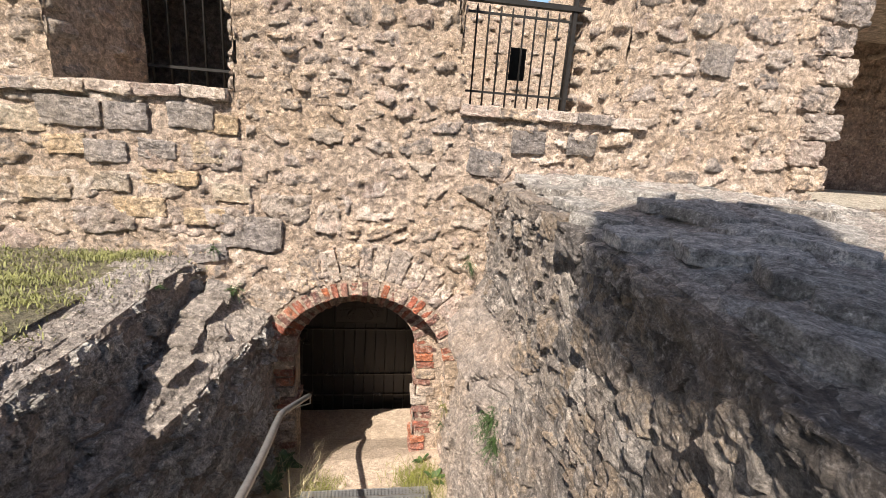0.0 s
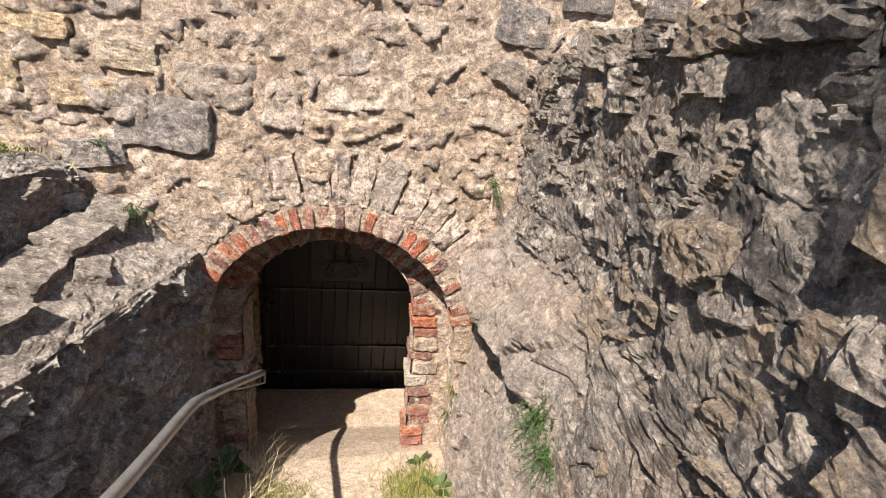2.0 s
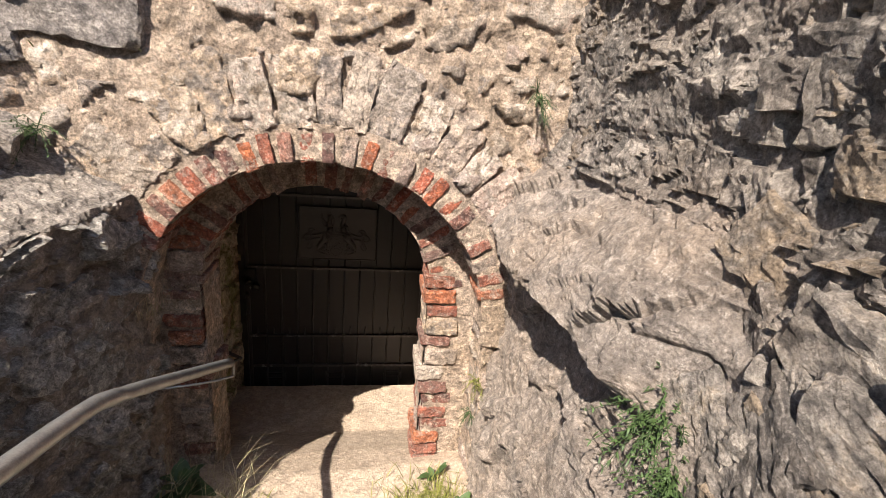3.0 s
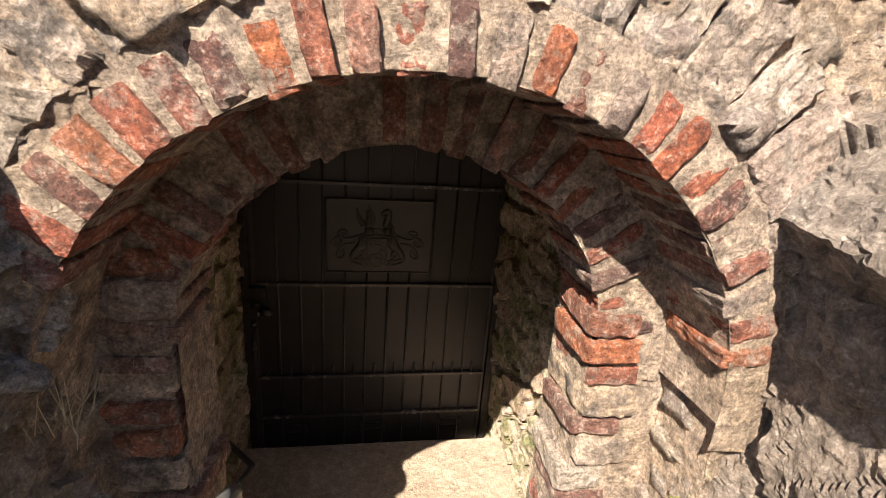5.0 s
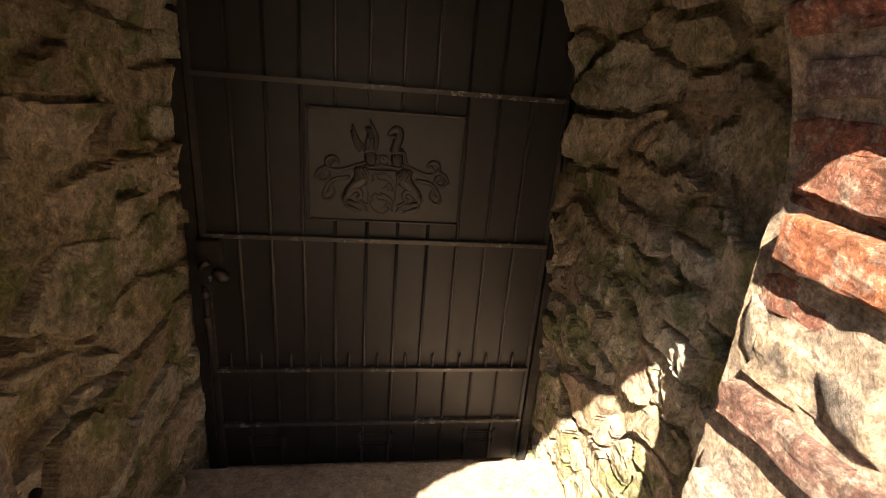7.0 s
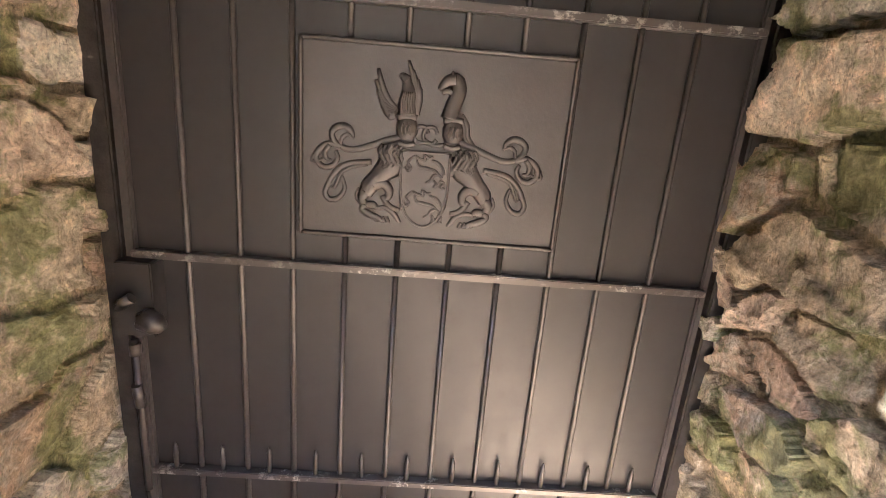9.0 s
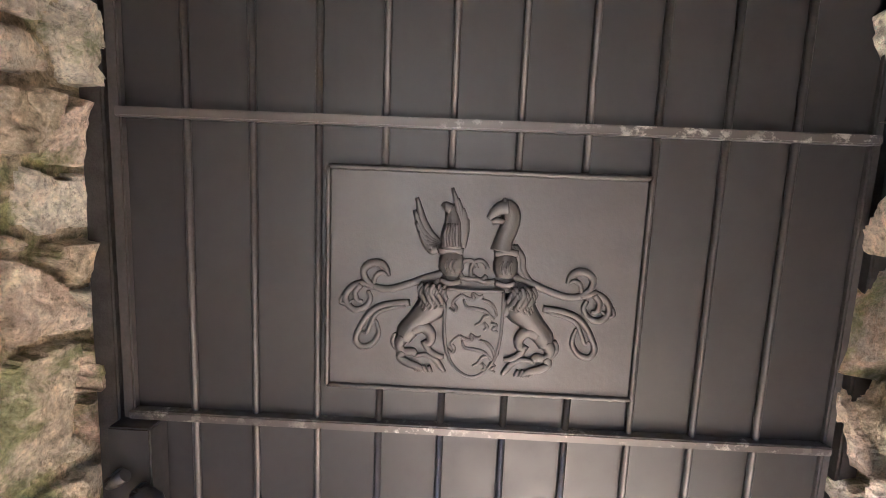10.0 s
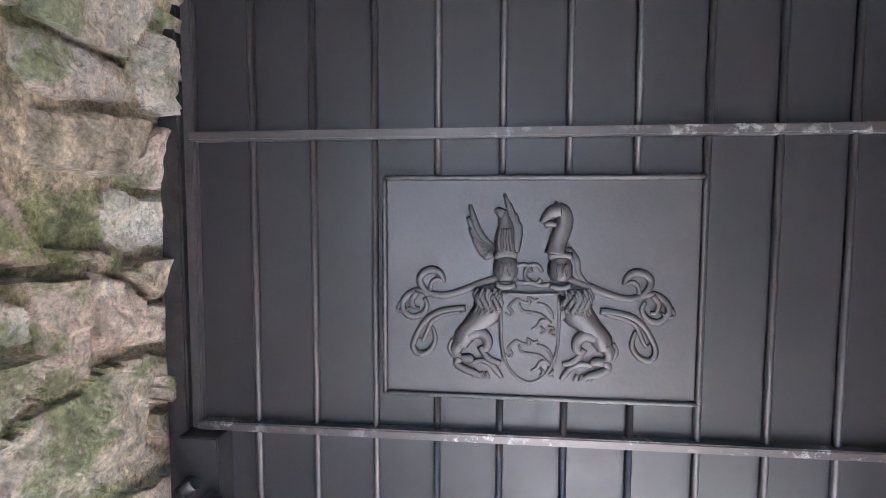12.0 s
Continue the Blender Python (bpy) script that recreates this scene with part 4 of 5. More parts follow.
def spline(pts, n=6):
    """Points along a smooth curve through the given ones."""
    pts = [Vector(p) for p in pts]
    q = [pts[0] * 2 - pts[1], *pts, pts[-1] * 2 - pts[-2]]
    out = []
    for i in range(1, len(q) - 2):
        for k in range(n):
            t = k / n
            out.append(0.5 * (2 * q[i] + (q[i + 1] - q[i - 1]) * t + (2 * q[i - 1] - 5 * q[i] + 4 * q[i + 1] - q[i + 2]) * t * t + (3 * q[i] - q[i - 1] - 3 * q[i + 1] + q[i + 2]) * t ** 3))
    return out + [pts[-1]]


def box_bm(x0, x1, y0, y1, z0, z1, bevel=0.0, bm=None):
    bm = bm or bmesh.new()
    r = bmesh.ops.create_cube(bm, size=1.0, matrix=Matrix.Translation(((x0 + x1) / 2, (y0 + y1) / 2, (z0 + z1) / 2)) @ Matrix.Diagonal((x1 - x0, y1 - y0, z1 - z0, 1)))
    if bevel:
        edges = {e for w in r["verts"] for e in w.link_edges}
        bmesh.ops.bevel(bm, geom=list(edges), offset=bevel, segments=2, affect="EDGES")
    return bm


door = empty("door_1", (-0.14, DOOR_Y, -0.08), label="closed brown sheet steel door with round bars and a coat of arms", category="door", kind="structure")
LEAF_Y = 4.828
leaf = part("leaf", box_bm(-0.795, 0.515, LEAF_Y, LEAF_Y + 0.04, -0.085, 2.16, 0.003), M_DOOR, door)
part("frame_post", box_bm(-0.845, -0.802, LEAF_Y - 0.02, LEAF_Y + 0.07, -0.1, 2.18, 0.004), M_LOCK, door, "dark steel frame post")
part("frame_post", box_bm(0.522, 0.56, LEAF_Y - 0.02, LEAF_Y + 0.07, -0.1, 2.18, 0.004), M_LOCK, door, "dark steel frame post")
part("edge_strip", box_bm(-0.797, -0.775, LEAF_Y - 0.016, LEAF_Y + 0.001, -0.08, 2.15, 0.003), M_BAR, door)
part("edge_strip", box_bm(0.497, 0.514, LEAF_Y - 0.012, LEAF_Y + 0.001, -0.08, 2.15, 0.003), M_BAR, door)
BARS = [-0.665 + 0.1157 * i for i in range(10)]
PANEL = (-0.413, 0.139, 1.058, 1.452)
for x in BARS:
    spans = [(-0.075, 2.15)]
    if PANEL[0] + 0.03 < x < PANEL[1] - 0.03:
        spans = [(-0.075, PANEL[2] - 0.004), (PANEL[3] + 0.004, 2.15)]
    for z0, z1 in spans:
        bm = bmesh.new()
        tube(bm, [(x, LEAF_Y - 0.006, z0), (x, LEAF_Y - 0.006, z1)], 0.0065, 10)
        part("bar", bm, M_BAR, door)
for z in (1.53, 0.98, 0.415, 0.147):
    part("crossbar", box_bm(-0.782, 0.505, LEAF_Y - 0.024, LEAF_Y + 0.001, z - 0.0085, z + 0.0085, 0.0025), M_XBAR, door, "flat crossbar with rubbed edges")
for i in range(11):
    x = -0.725 + 0.1157 * i
    bm = bmesh.new()
    tube(bm, [(x, LEAF_Y - 0.012, 0.420), (x, LEAF_Y - 0.012, 0.478), (x, LEAF_Y - 0.012, 0.495)], [0.006, 0.006, 0.0012], 8)
    part("spike", bm, M_BAR, door)
for vx, vz, up_ in ((-0.605, 0.045, 0), (-0.145, 0.045, 0), (0.325, 0.050, 0), (-0.145, 1.905, 1)):
    for k in (-1, 1):
        # solid black strip painted for the slot's dark inside
        slot = part("vent_slot", box_bm(vx - 0.078, vx + 0.078, LEAF_Y - 0.003, LEAF_Y + 0.001, vz + k * 0.024 - 0.006, vz + k * 0.024 + 0.006), M_SLOT_DARK, door, "narrow vent slot, its dark depth painted black")
        if not up_:
            part("lip", box_bm(vx - 0.078, vx + 0.078, LEAF_Y - 0.013, LEAF_Y - 0.002, vz + k * 0.024 + 0.006, vz + k * 0.024 + 0.011, 0.001), M_BAR, slot)
            part("vent_post", box_bm(vx + k * 0.070 - 0.006, vx + k * 0.070 + 0.006, LEAF_Y - 0.014, LEAF_Y + 0.001, vz - 0.042, vz + 0.042, 0.002), M_BAR, door)
x0, x1, z0, z1 = PANEL
panel = part("arms_plate", box_bm(x0 + 0.004, x1 - 0.004, LEAF_Y - 0.016, LEAF_Y, z0 + 0.004, z1 - 0.004, 0.002), M_CAST, door, "cast plate with a coat of arms")
EDGE_Y = LEAF_Y - 0.018
for a, b in (((x0, z0), (x1, z0)), ((x0, z1), (x1, z1)), ((x0, z0), (x0, z1)), ((x1, z0), (x1, z1))):
    bm = bmesh.new()
    n = int(40 * (abs(b[0] - a[0]) + abs(b[1] - a[1])) / 0.5)
    pts = [(a[0] + (b[0] - a[0]) * i / n, EDGE_Y, a[1] + (b[1] - a[1]) * i / n) for i in range(n + 1)]
    tube(bm, pts, [0.0055 if i % 2 else 0.0046 for i in range(n + 1)], 6)
    part("rope_edge", bm, M_BAR, panel)


def arms(px, py, lift=0.0):
    """A place on the plate, from millimetres across and down the design."""
    return (x0 + (px - 688) * 0.001, LEAF_Y - 0.017 - lift, z1 - (py - 315) * 0.001015)


def stroke(bm, pts, radii, n=5, lift=0.003):
    c = spline([arms(px, py, lift) for px, py in pts], n)
    if isinstance(radii, (list, tuple)):
        r = [float(v) for v in np.interp(np.linspace(0, 1, len(c)), np.linspace(0, 1, len(radii)), radii)]
    else:
        r = [radii] * len(c)
    tube(bm, c, r, 8, (1, 0.5, 1))


def flip(pts, about=953.5):
    return [(2 * about - a, b) for a, b in pts]


def both(bm, pts, rad, n=5, lift=0.003):
    stroke(bm, pts, rad, n, lift)
    stroke(bm, flip(pts), rad, n, lift)


scrolls, beasts, helms = bmesh.new(), bmesh.new(), bmesh.new()
# mantling that runs out from the helmets and curls at its ends
both(scrolls, [(896, 490), (865, 499), (832, 512), (798, 522), (772, 519), (757, 508), (752, 492), (762, 480), (779, 477), (792, 486), (797, 500)], [0.0075, 0.007, 0.0065, 0.006, 0.0065, 0.0075, 0.007, 0.003], 5, 0.002)
both(scrolls, [(797, 500), (785, 493), (774, 500), (771, 514)], [0.002, 0.0045, 0.0035], 4)
both(scrolls, [(772, 520), (748, 514), (727, 526), (720, 545), (734, 561), (754, 558), (765, 542), (760, 527)], [0.006, 0.0065, 0.0065, 0.0055, 0.004], 5, 0.002)
both(scrolls, [(748, 516), (738, 530), (742, 545), (752, 546)], [0.006, 0.005, 0.003], 4)
both(scrolls, [(716, 536), (712, 550), (724, 552), (734, 544)], [0.003, 0.004, 0.002], 4)
both(scrolls, [(836, 545), (806, 548), (780, 555), (760, 572), (746, 596), (740, 616), (750, 629), (768, 624), (780, 606), (778, 588), (774, 578)], [0.0065, 0.006, 0.0055, 0.006, 0.005, 0.003], 5, 0.002)
both(scrolls, [(828, 550), (800, 556), (776, 568), (765, 590), (758, 604), (750, 600)], [0.004, 0.0035, 0.004, 0.002], 4)
# lions rampant: haunch, legs, tail, paws and a shaggy mane
both(beasts, [(878, 520), (876, 545), (862, 562), (846, 578), (832, 597), (826, 614)], [0.026, 0.030, 0.023, 0.018, 0.019, 0.013], 6, 0.001)
both(beasts, [(826, 606), (818, 622), (826, 634), (842, 634), (848, 640)], [0.013, 0.010, 0.008, 0.009, 0.006], 5, 0.002)
both(beasts, [(826, 634), (820, 645), (836, 655), (852, 660), (868, 668)], [0.008, 0.007, 0.008, 0.007, 0.004], 5, 0.003)
both(beasts, [(840, 592), (860, 587), (874, 598), (874, 614), (862, 620)], [0.013, 0.012, 0.010, 0.008, 0.006], 5, 0.003)
both(beasts, [(862, 612), (872, 628), (886, 638), (900, 640)], [0.007, 0.006, 0.006, 0.004], 5, 0.003)
both(beasts, [(845, 642), (866, 638), (884, 646), (894, 658), (902, 668)], [0.004, 0.005, 0.006, 0.006, 0.003], 5, 0.003)
both(beasts, [(812, 600), (806, 616), (814, 630), (828, 634)], [0.003, 0.004, 0.004], 4)
both(beasts, [(894, 540), (902, 552), (912, 562), (918, 566)], [0.011, 0.009, 0.006, 0.003], 4, 0.006)
both(beasts, [(892, 528), (904, 536), (914, 544)], [0.009, 0.007, 0.004], 4, 0.006)
for k in range(4):
    both(beasts, [(846 + 9 * k, 657), (850 + 9 * k, 666), (853 + 9 * k, 670)], [0.003, 0.0035, 0.0015], 3, 0.004)
for k in range(13):
    a = (858 + 3.4 * k, 506 + 5 * (k % 3))
    both(beasts, [a, (a[0] - 6, a[1] + 14), (a[0] + 1, a[1] + 28), (a[0] - 5, a[1] + 42 - k)], [0.003, 0.0048, 0.0042, 0.0015], 4, 0.019 - 0.0006 * abs(k - 6) ** 1.5)
# helmets with slits and collars
for cx in (906, 1001):
    stroke(helms, [(cx, 453), (cx, 466), (cx, 480), (cx, 494)], [0.017, 0.0225, 0.0225, 0.015], 5, 0.003)
    for k in (-7, 1, 8):
        stroke(helms, [(cx + k, 462), (cx + k - 4, 474), (cx + k, 486)], [0.0015, 0.0028, 0.0015], 4, 0.0195)
    stroke(helms, [(cx - 22, 452), (cx, 448), (cx + 20, 450)], [0.006, 0.007, 0.006], 4, 0.008)
    stroke(helms, [(cx - 18, 500), (cx, 505), (cx + 18, 500)], 0.005, 4, 0.012)
# a winged figure on one helmet
for k, tip in enumerate(((842, 362), (838, 383), (842, 402), (848, 419), (856, 434), (866, 446))):
    stroke(helms, [(886 - k, 442 + k), ((886 + tip[0]) / 2 - 5, (442 + tip[1]) / 2 + 11 - k), tip], [0.0075, 0.0085, 0.0035], 5, 0.003 + 0.0012 * k)
stroke(helms, [(906, 447), (904, 424), (906, 402), (902, 384), (900, 370)], [0.020, 0.019, 0.016, 0.011, 0.008], 5, 0.004)
stroke(helms, [(902, 380), (892, 374), (886, 377)], [0.010, 0.008, 0.004], 4, 0.007)
for k, tip in enumerate(((902, 343), (912, 360), (922, 376), (926, 392))):
    stroke(helms, [(918 + 2 * k, 444), (924 + k, 416), (920 + 2 * k, 396), tip], [0.006, 0.008, 0.008, 0.003], 5, 0.004)
for k in range(5):
    stroke(helms, [(895 + 5 * k, 442), (893 + 5 * k, 422), (897 + 4 * k, 402)], [0.002, 0.003, 0.0015], 4, 0.018)
# a horse's head and neck on the other, its ribbon behind
stroke(helms, [(992, 447), (995, 428), (1002, 408), (1006, 390), (1002, 374), (992, 364)], [0.020, 0.016, 0.0165, 0.016, 0.015, 0.008], 5, 0.004)
stroke(helms, [(1000, 372), (986, 374), (975, 383), (968, 394)], [0.014, 0.012, 0.009, 0.006], 5, 0.006)
stroke(helms, [(972, 398), (982, 394), (993, 397)], [0.005, 0.006, 0.005], 4, 0.008)
stroke(helms, [(994, 368), (991, 356)], [0.006, 0.002], 3, 0.008)
for k in range(2):
    stroke(helms, [(1010 + 5 * k, 436), (1022 + 6 * k, 456), (1026 + 7 * k, 480), (1044 + 6 * k, 500)], [0.0045, 0.006, 0.005, 0.003], 5, 0.003)
# linked rings between the helmets
for cx, cy in ((936, 482), (955, 482)):
    stroke(helms, [(cx + 15 * math.cos(a), cy + 17 * math.sin(a)) for a in np.linspace(0.5, 2 * math.pi - 0.2, 11)], 0.0038, 3, 0.004)
stroke(helms, [(918, 494), (935, 498), (950, 497), (966, 502), (985, 498)], [0.004, 0.005, 0.004], 4, 0.004)
part("scrollwork", scrolls, M_CAST, panel)
part("lions", beasts, M_CAST, panel)
part("helmets", helms, M_CAST, panel)
shield = bmesh.new()
outline = [(897, 514), (1000, 514), (1000, 600), (996, 630), (980, 655), (950, 674), (918, 655), (902, 630), (897, 600)]
front = [shield.verts.new(arms(px, py, 0.010)) for px, py in outline]
back = [shield.verts.new(arms(px + (2 if px > 950 else -2), py + 2, 0.0)) for px, py in outline]
shield.faces.new(front)
for i in range(len(front)):
    j = (i + 1) % len(front)
    shield.faces.new((front[i], back[i], back[j], front[j]))
stroke(shield, [(898, 516), (900, 600), (914, 648), (950, 672), (984, 648), (998, 600), (999, 516)], 0.0028, 6, 0.011)
stroke(shield, [(898, 515), (950, 517), (999, 515)], 0.0028, 4, 0.011)
CHARGE = (
    [(906, 549), (914, 556), (918, 548), (912, 540), (918, 531), (926, 524)],
    [(926, 524), (938, 530), (948, 531), (946, 522), (956, 527), (964, 524)],
    [(930, 533), (936, 545), (952, 548), (970, 552), (984, 566)],
    [(962, 531), (976, 536), (986, 548), (989, 560)],
    [(952, 578), (962, 572), (968, 562), (978, 560), (986, 566)],
    [(968, 572), (974, 580), (968, 586)],
    [(980, 572), (990, 576), (984, 584), (992, 588)],
)
for oy in (0, 73):
    for pts in CHARGE:
        stroke(shield, [(px, py + oy) for px, py in pts], [0.0022, 0.0034, 0.0022], 4, 0.011)
part("shield", shield, M_CAST, panel)
# lock, knob, key plate and bolt
lock = part("lock_case", box_bm(-0.80, -0.722, LEAF_Y - 0.055, LEAF_Y - 0.002, 0.80, 0.972, 0.003), M_DOOR, door)
bm = bmesh.new()
tube(bm, [(-0.735, LEAF_Y - 0.05, 0.858), (-0.735, LEAF_Y - 0.075, 0.858), (-0.725, LEAF_Y - 0.082, 0.856), (-0.70, LEAF_Y - 0.084, 0.846), (-0.688, LEAF_Y - 0.08, 0.835)], [0.012, 0.013, 0.026, 0.024, 0.012], 12)
part("knob", bm, M_LOCK, lock, "dark round pull knob")
bm = bmesh.new()
tube(bm, [(-0.775, LEAF_Y - 0.05, 0.885), (-0.775, LEAF_Y - 0.085, 0.885), (-0.762, LEAF_Y - 0.09, 0.893), (-0.745, LEAF_Y - 0.088, 0.905)], [0.011, 0.012, 0.011, 0.012], 10)
part("lever", bm, M_LOCK, lock, "short dark lever")
bm = bmesh.new()
tube(bm, [(-0.757, LEAF_Y - 0.054, 0.832), (-0.757, LEAF_Y - 0.060, 0.832)], 0.007, 12)
tube(bm, [(-0.757, LEAF_Y - 0.054, 0.822), (-0.757, LEAF_Y - 0.060, 0.822)], 0.0045, 8)
part("keyhole", bm, M_GALV, lock, "bright keyhole cylinder")
bm = bmesh.new()
tube(bm, [(-0.792, LEAF_Y - 0.022, 0.36), (-0.792, LEAF_Y - 0.022, 0.775)], 0.008, 10)
tube(bm, [(-0.792, LEAF_Y - 0.022, 0.735), (-0.792, LEAF_Y - 0.022, 0.765)], 0.013, 10)
tube(bm, [(-0.792, LEAF_Y - 0.022, 0.60), (-0.792, LEAF_Y - 0.03, 0.66)], 0.012, 10)
part("drop_bolt", bm, M_BAR, door, "upright sliding bolt with collars")
wall_door = empty("wall_door", label="dark wall closing the passage round the door", category="wall", kind="structure")
part("wall_core", box_bm(-1.6, 1.4, 4.90, 5.3, -0.4, 2.8), M_NICHE_BED, wall_door)
ceiling = part("roof_core", box_bm(-1.6, 1.4, 3.31, 5.2, 2.19, 2.9), M_NICHE_BED, wall_niche)
part("side_core", box_bm(-1.5, -0.93, 3.46, 5.2, -0.4, 2.25), M_NICHE_BED, wall_niche)
part("side_core", box_bm(0.68, 1.3, 3.46, 5.2, -0.4, 2.25), M_NICHE_BED, wall_niche)

# ---- handrail, stair ----
rail = empty("handrail", (-0.55, 2.6, 0.5), label="bent galvanised tube handrail beside the stair", category="handrail")
bm = bmesh.new()
path = spline([(-0.50, 0.2, 2.35), (-0.51, 1.2, 1.93), (-0.53, 1.9, 1.68), (-0.55, 2.42, 1.535), (-0.548, 2.58, 1.475), (-0.53, 2.95, 1.29), (-0.502, 3.34, 1.095)], 6)
tube(bm, path, 0.021, 12)
part("tube", bm, M_GALV, rail)
bm = bmesh.new()
tube(bm, spline([(-0.502, 3.30, 1.115), (-0.497, 3.352, 1.10), (-0.495, 3.36, 1.08), (-0.496, 3.36, 1.03), (-0.505, 3.35, 1.018), (-0.62, 3.28, 1.03), (-0.84, 3.20, 1.05)], 4), 0.0055, 8)
part("bracket", bm, M_GALV, rail, "thin bent wall bracket")
bm = bmesh.new()
tube(bm, [(-0.503, 3.33, 1.10), (-0.50, 3.50, 1.02), (-0.64, 3.72, 0.93)], 0.008, 8)
part("end_rod", bm, M_IRON, rail, "dark thin end rod")
for y, z in ((1.2, 1.93), (0.25, 2.33)):
    bm = bmesh.new()
    tube(bm, [(-0.51, y, z), (-0.51, y, z - 1.12)], 0.017, 10)
    part("post", bm, M_GALV, rail)

stair = empty("metal_stair", (-0.03, 1.9, 0.3), label="galvanised grating stair with a landing at its foot", category="stairs")


def grating(name, xa, xb, ya, yb, z):
    bm = bmesh.new()
    box_bm(xa, xb, ya, ya + 0.006, z - 0.04, z, bm=bm)
    box_bm(xa, xb, yb - 0.006, yb, z - 0.04, z, bm=bm)
    for x in np.arange(xa, xb + 0.001, 0.031):
        box_bm(x - 0.0015, x + 0.0015, ya, yb, z - 0.03, z - 0.001, bm=bm)
    for y in np.arange(ya, yb + 0.001, 0.031):
        box_bm(xa, xb, y - 0.0015, y + 0.0015, z - 0.012, z - 0.0015, bm=bm)
    box_bm(xa, xb, ya, yb, z - 0.044, z - 0.040, bm=bm)
    return part(name, bm, M_GALV, stair)


for k in range(8):
    grating("tread", -0.48, 0.43, 1.66 - 0.22 * k, 1.90 - 0.22 * k, 0.72 + 0.15 * k)
grating("landing", -0.50, 0.44, 1.86, 2.83, 0.575)
grating("landing", -0.50, 0.44, -1.5, 0.12, 1.80)
# perforated nosing along the landing's far edge
bm = bmesh.new()
n = 36
for i in range(n):
    for j in range(3):
        xa, ya = -0.50 + 0.94 * i / n, 2.83 + 0.022 * j
        w, h = 0.94 / n, 0.022
        hole = [bm.verts.new((xa + w / 2 + 0.0062 * math.cos(a), ya + h / 2 + 0.0062 * math.sin(a), 0.578)) for a in np.linspace(0, 2 * math.pi, 9)[:-1]]
        rim = [bm.verts.new((xa + w / 2 + max(-w / 2, min(w / 2, w * math.cos(a))), ya + h / 2 + max(-h / 2, min(h / 2, h * math.sin(a))), 0.578)) for a in np.linspace(0, 2 * math.pi, 9)[:-1]]
        for k in range(8):
            bm.faces.new((hole[k], rim[k], rim[(k + 1) % 8], hole[(k + 1) % 8]))
box_bm(-0.50, 0.44, 2.894, 2.900, 0.52, 0.579, bm=bm)
part("nosing", bm, M_GALV, stair, "perforated steel nosing")
for x in (-0.505, 0.435):
    bm = bmesh.new()
    tube(bm, [(x, 2.86, 0.55), (x, 1.8, 0.55), (x, 0.1, 1.75), (x, -1.5, 1.75)], 0.03, 4)
    part("stringer", bm, M_GALV, stair)
for x, y, z in ((-0.45, 2.8, 0.55), (0.39, 2.8, 0.55), (-0.45, 0.1, 1.75), (0.39, 0.1, 1.75), (-0.45, -1.4, 1.75), (0.39, -1.4, 1.75)):
    part("leg", box_bm(x - 0.02, x + 0.02, y - 0.02, y + 0.02, 0.2, z), M_GALV, stair)

# ---- window grilles ----
grille = empty("window_grille", (1.0, 3.6, 3.38), label="black wrought iron grille in the ruined window", category="grille")
for i in range(10):
    x = 0.565 + 0.0885 * i
    bm = bmesh.new()
    tube(bm, [(x, 3.6, 3.36), (x, 3.6, 4.10), (x, 3.6, 4.12)], [0.0075, 0.0075, 0.003], 6)
    part("bar", bm, M_IRON, grille)
for z in (3.52, 4.065):
    part("rail", box_bm(0.50, 1.46, 3.592, 3.608, z - 0.008, z + 0.008), M_IRON, grille)
part("post", box_bm(1.375, 1.405, 3.58, 3.62, 3.36, 4.75), M_IRON, grille)
part("beam", box_bm(0.45, 1.5, 3.57, 3.63, 4.135, 4.17), M_IRON, grille)
grille2 = empty("window_grille", (-1.4, 3.95, 3.35), label="dark iron grille door in a deep opening", category="grille")
for i in range(6):
    x = -1.70 + 0.125 * i
    bm = bmesh.new()
    tube(bm, [(x, 3.93, 3.3), (x, 3.93, 5.0)], 0.009, 6)
    part("bar", bm, M_IRON, grille2)
part("rail", box_bm(-1.76, -1.06, 3.92, 3.94, 3.52, 3.54), M_IRON, grille2)
# dark stone deepens the room's shade behind the opening
wall_room = empty("wall_room", label="rubble room behind the opening, dark stone for its shade", category="wall", kind="structure")
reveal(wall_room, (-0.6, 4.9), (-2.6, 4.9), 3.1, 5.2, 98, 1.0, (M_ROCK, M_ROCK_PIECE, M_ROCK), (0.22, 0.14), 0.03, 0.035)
# side walls and unseen roof added to keep the sun out
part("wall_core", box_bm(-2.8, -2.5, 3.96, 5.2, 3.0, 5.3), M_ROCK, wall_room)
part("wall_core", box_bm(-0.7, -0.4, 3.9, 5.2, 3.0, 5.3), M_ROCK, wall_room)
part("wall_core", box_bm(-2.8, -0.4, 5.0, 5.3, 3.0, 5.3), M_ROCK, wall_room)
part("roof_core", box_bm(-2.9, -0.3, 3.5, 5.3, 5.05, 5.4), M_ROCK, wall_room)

# ---- plants ----
pr = random.Random(21)


def leaf_quad(bm, base, way, length, width, curl=0.3):
    way = Vector(way).normalized()
    side = way.cross(Vector((0, 0, 1)))
    side = (side if side.length > 0.05 else Vector((1, 0, 0))).normalized()
    upw = side.cross(way)
    prev = None
    for k in range(5):
        t = k / 4
        c = Vector(base) + way * length * t - Vector((0, 0, 1)) * curl * length * t * t
        w = width * (math.sin(math.pi * min(0.97, 0.12 + t * 0.88)) + 0.04)
        a, b, m = bm.verts.new(c - side * w), bm.verts.new(c + side * w), bm.verts.new(c - upw * w * 0.25)
        if prev:
            bm.faces.new((prev[0], prev[2], m, a)).smooth = True
            bm.faces.new((prev[2], prev[1], b, m)).smooth = True
        prev = (a, b, m)


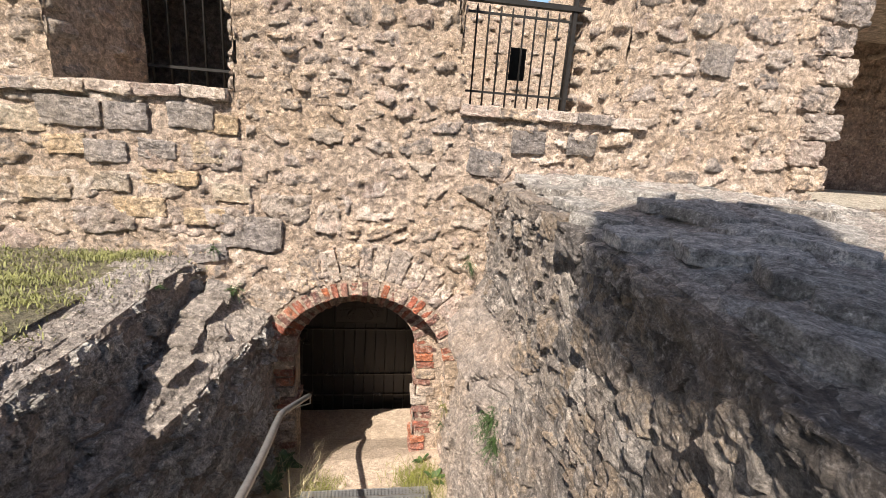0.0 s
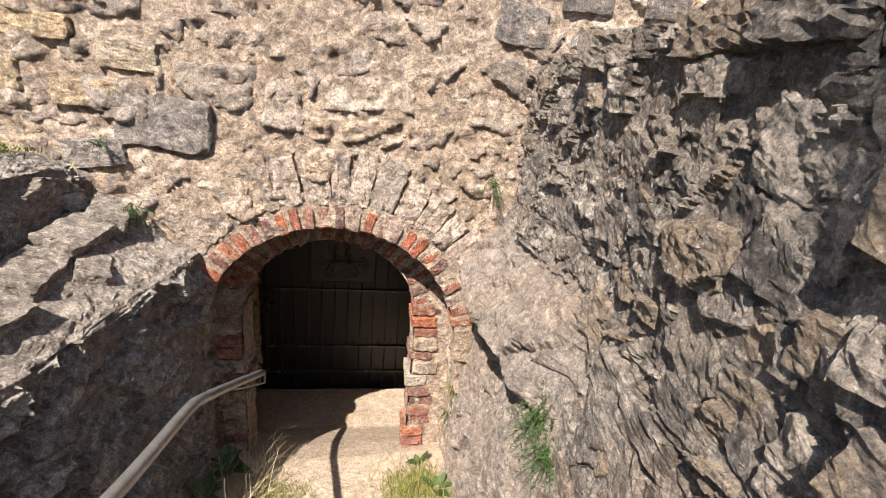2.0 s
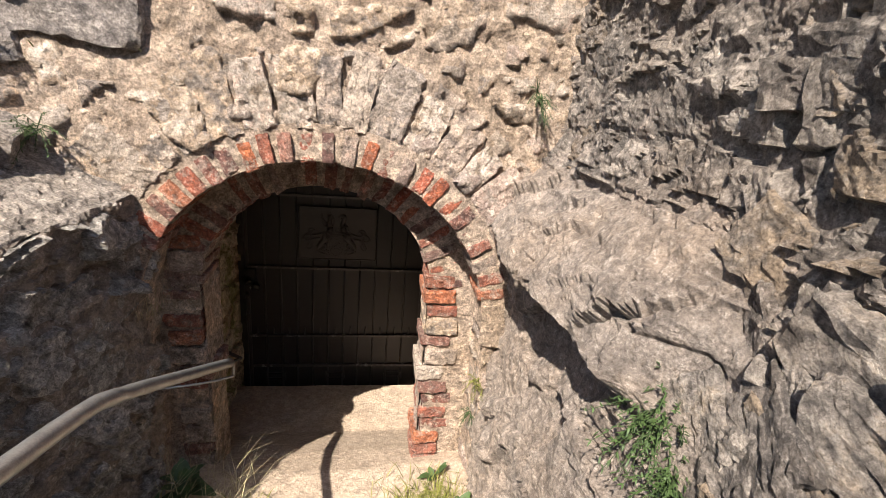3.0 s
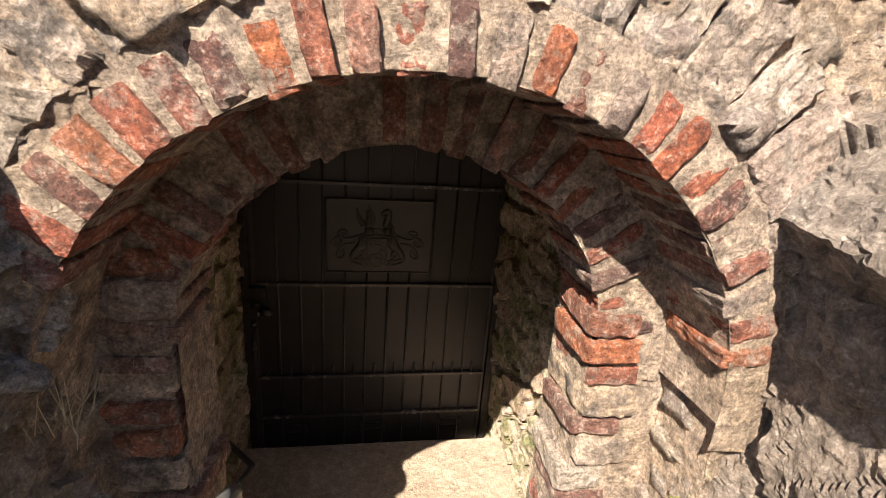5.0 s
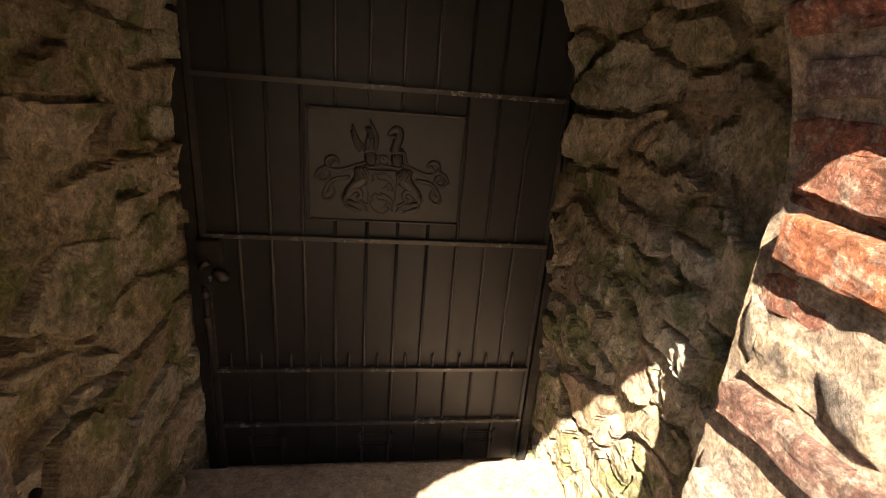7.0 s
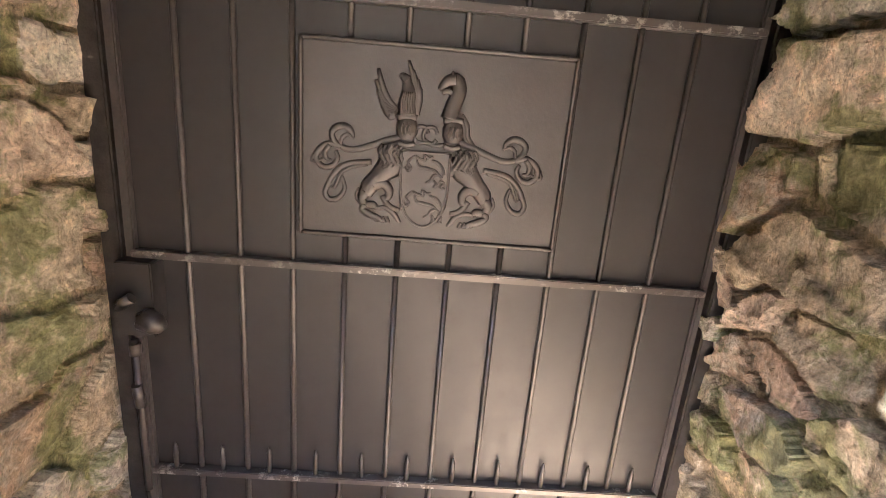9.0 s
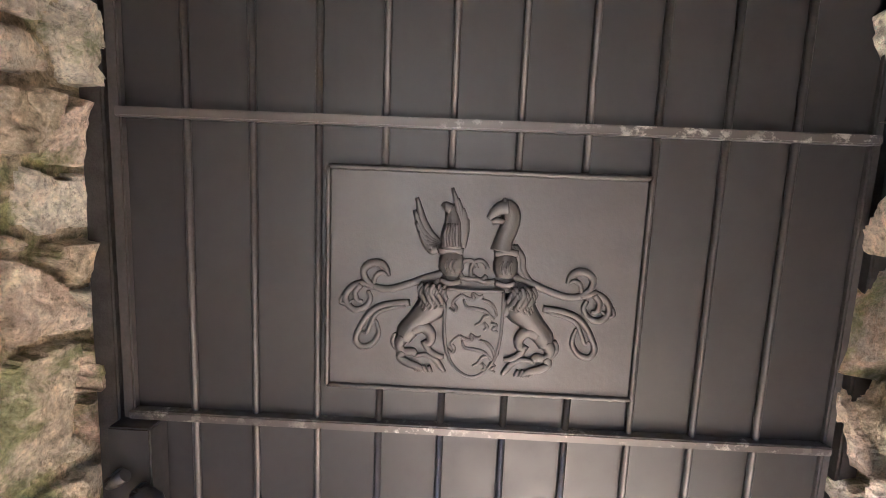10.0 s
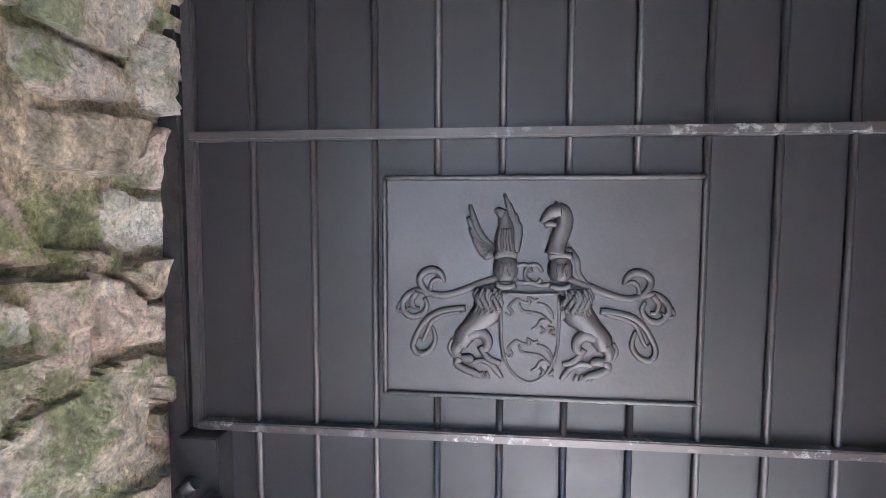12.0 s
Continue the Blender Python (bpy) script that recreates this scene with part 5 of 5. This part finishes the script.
def thing(name, bm, mat, label, category, group="", kind=""):
    me = bpy.data.meshes.new(name)
    bm.to_mesh(me)
    bm.free()
    me.materials.append(mat)
    return tagged(new(name, me), label, category, group, kind)


def broadleaf(at, out, size, count, label, mat=M_LEAF, name="weed"):
    bm = bmesh.new()
    for i in range(count):
        a = pr.uniform(0, 2 * math.pi)
        d = Vector((math.cos(a), math.sin(a), pr.uniform(0.25, 1.0))) + Vector(out) * 0.9
        leaf_quad(bm, Vector(at) + Vector((pr.gauss(0, 0.1), pr.gauss(0, 0.08), 0)) * size, d, size * pr.uniform(0.6, 1.2), size * pr.uniform(0.12, 0.2), pr.uniform(0.2, 0.6))
    return thing(name, bm, mat, label, "plant", "weeds in the walls")


def feathery(at, out, size, count, label, mat=M_LEAF, name="weed", spread=0.5):
    """A bushy weed: thin stems with many small leaves."""
    bm = bmesh.new()
    for i in range(count):
        d = (Vector(out) + Vector((pr.gauss(0, spread), pr.gauss(0, spread), pr.gauss(0.1, spread)))).normalized()
        n = 9
        tip = size * pr.uniform(0.5, 1.15)
        pts = [Vector(at) + Vector((pr.gauss(0, 0.07), pr.gauss(0, 0.07), pr.gauss(0, 0.07))) * size * 1.2 + d * tip * k / n - Vector((0, 0, 1)) * tip * 0.35 * (k / n) ** 2 for k in range(n + 1)]
        pts = [p + (pts[0] - p) * 0 for p in pts]
        tube(bm, [pts[0], pts[0] + d * tip * 0.5, pts[0] + d * tip - Vector((0, 0, 1)) * tip * 0.3], [0.0018, 0.0014, 0.0006], 3, cap=False)
        for k in range(2, n + 1):
            q = pts[0] + d * tip * k / n - Vector((0, 0, 1)) * tip * 0.3 * (k / n) ** 2
            for s in range(2):
                w = Vector((pr.gauss(0, 1), pr.gauss(0, 1), pr.gauss(0.2, 0.7)))
                leaf_quad(bm, q, w + d, min(0.015, size * pr.uniform(0.07, 0.12)), min(0.0022, size * pr.uniform(0.010, 0.02)), 0.3)
    return thing(name, bm, mat, label, "plant", "weeds in the walls")


def blades(at, radius, height, count, label, mat, name="grass_tuft", lean=0.5, width=0.0022, flat=(1, 1), kind=""):
    bm = bmesh.new()
    for i in range(count):
        b = Vector(at) + Vector((pr.gauss(0, radius) * flat[0], pr.gauss(0, radius) * flat[1], 0))
        d = Vector((pr.gauss(0, lean), pr.gauss(0, lean), 1)).normalized()
        h = height * pr.uniform(0.4, 1.2)
        s = Vector((d.y, -d.x, 0.05)).normalized() * width
        m, t = b + d * h * 0.55, b + d * h + Vector((d.x, d.y, -0.4)) * h * 0.35
        q = [bm.verts.new(p) for p in (b - s, b + s, m + s * 0.8, m - s * 0.8)]
        bm.faces.new(q)
        bm.faces.new((q[3], q[2], bm.verts.new(t)))
    return thing(name, bm, mat, label, "grass", "grass tufts", "stuff")


feathery((0.67, 3.19, 2.30), (0, -1, -0.3), 0.10, 22, "small green weed growing from a wall joint")
feathery((-1.10, 3.18, 2.34), (0.2, -1, 0.4), 0.09, 18, "small green weed growing from a wall joint")
feathery((-0.98, 3.17, 2.06), (0.3, -1, 0.0), 0.12, 20, "thin green weed on the side wall's head")
feathery((-1.285, 2.75, 2.22), (0.7, -0.6, 0.2), 0.06, 10, "tiny green weed on the wall top")
feathery((0.72, 2.24, 1.66), (-0.6, -0.5, 0.35), 0.15, 105, "bushy green weed growing from the rock")
feathery((0.70, 2.14, 1.56), (-0.5, -0.5, 0.2), 0.12, 80, "bushy green weed growing from the rock")
feathery((0.585, 3.24, 1.06), (-0.4, -0.8, 0.2), 0.09, 16, "dry yellow tuft beside the brick jamb", M_MOSS)
feathery((0.57, 3.25, 0.88), (-0.5, -0.8, 0.1), 0.07, 14, "small weed at the brick jamb")
broadleaf((0.50, 3.02, 0.53), (-0.1, -0.4, 0.5), 0.14, 11, "broad-leaved green weed at the foot of the jamb")
broadleaf((0.43, 3.22, 0.54), (-0.3, -0.2, 0.6), 0.10, 8, "broad-leaved green weed at the foot of the jamb")
broadleaf((-0.66, 3.16, 0.60), (0.3, -0.5, 0.6), 0.17, 18, "dark broad-leaved weed in the shaded corner")
broadleaf((-1.225, 1.84, 1.68), (0.2, 0.0, 0.8), 0.10, 10, "broad-leaved green weed on the lower side wall")
feathery((-1.22, 1.93, 1.68), (0.1, 0.1, 0.8), 0.09, 16, "bushy green weed on the lower side wall")
blades((0.42, 3.00, 0.50), 0.10, 0.12, 1100, "mossy yellow-green grass tuft by the jamb", M_MOSS, lean=0.7, kind="")
blades((0.50, 2.84, 0.50), 0.07, 0.13, 600, "mossy yellow-green grass tuft by the rock", M_MOSS, lean=0.6)
blades((-0.40, 2.96, 0.49), 0.09, 0.07, 700, "low moss cushion beside the floor slab", M_MOSS, lean=0.7)
blades((-0.64, 3.04, 0.52), 0.11, 0.34, 170, "dry straw stalks bent over the corner", M_STRAW, "straw_tuft", 0.9, 0.0012)
blades((-0.66, 2.83, 0.52), 0.12, 0.34, 170, "dry straw stalks bent over the corner", M_STRAW, "straw_tuft", 1.0, 0.0012)
blades((-0.45, 3.20, 0.50), 0.05, 0.30, 26, "a few dry grass stalks by the jamb", M_STRAW, "straw_tuft", 0.5, 0.0012)
blades((-0.74, 3.24, 1.36), 0.03, 0.20, 40, "dry grass stalks hanging from the jamb", M_STRAW, "straw_tuft", 0.7, 0.0008)
blades((-0.64, 3.36, 1.42), 0.02, 0.06, 22, "dry grass stalks hanging from the jamb", M_STRAW, "straw_tuft", 0.9, 0.0004)
for x, y, r, n in ((-1.72, 3.05, 0.12, 900), (-2.3, 3.0, 0.35, 1500), (-1.9, 2.6, 0.16, 1100), (-2.1, 2.2, 0.2, 1300), (-2.7, 2.5, 0.5, 1800), (-2.35, 1.7, 0.25, 1100), (-1.5, 3.12, 0.06, 350), (-2.3, 2.6, 0.3, 1200), (-1.75, 1.9, 0.14, 900), (-1.8, 2.3, 0.14, 800), (-2.0, 1.5, 0.2, 900)):
    blades((x, y, 2.30), r, 0.038, int(n * 0.75), "short meadow grass on the bank", M_GRASS, "turf_tuft", 0.6, 0.003, (1.2, 0.5), "")
broadleaf((-0.72, 2.92, 0.62), (0.4, -0.4, 0.6), 0.15, 16, "dark broad-leaved weed in the shaded corner")
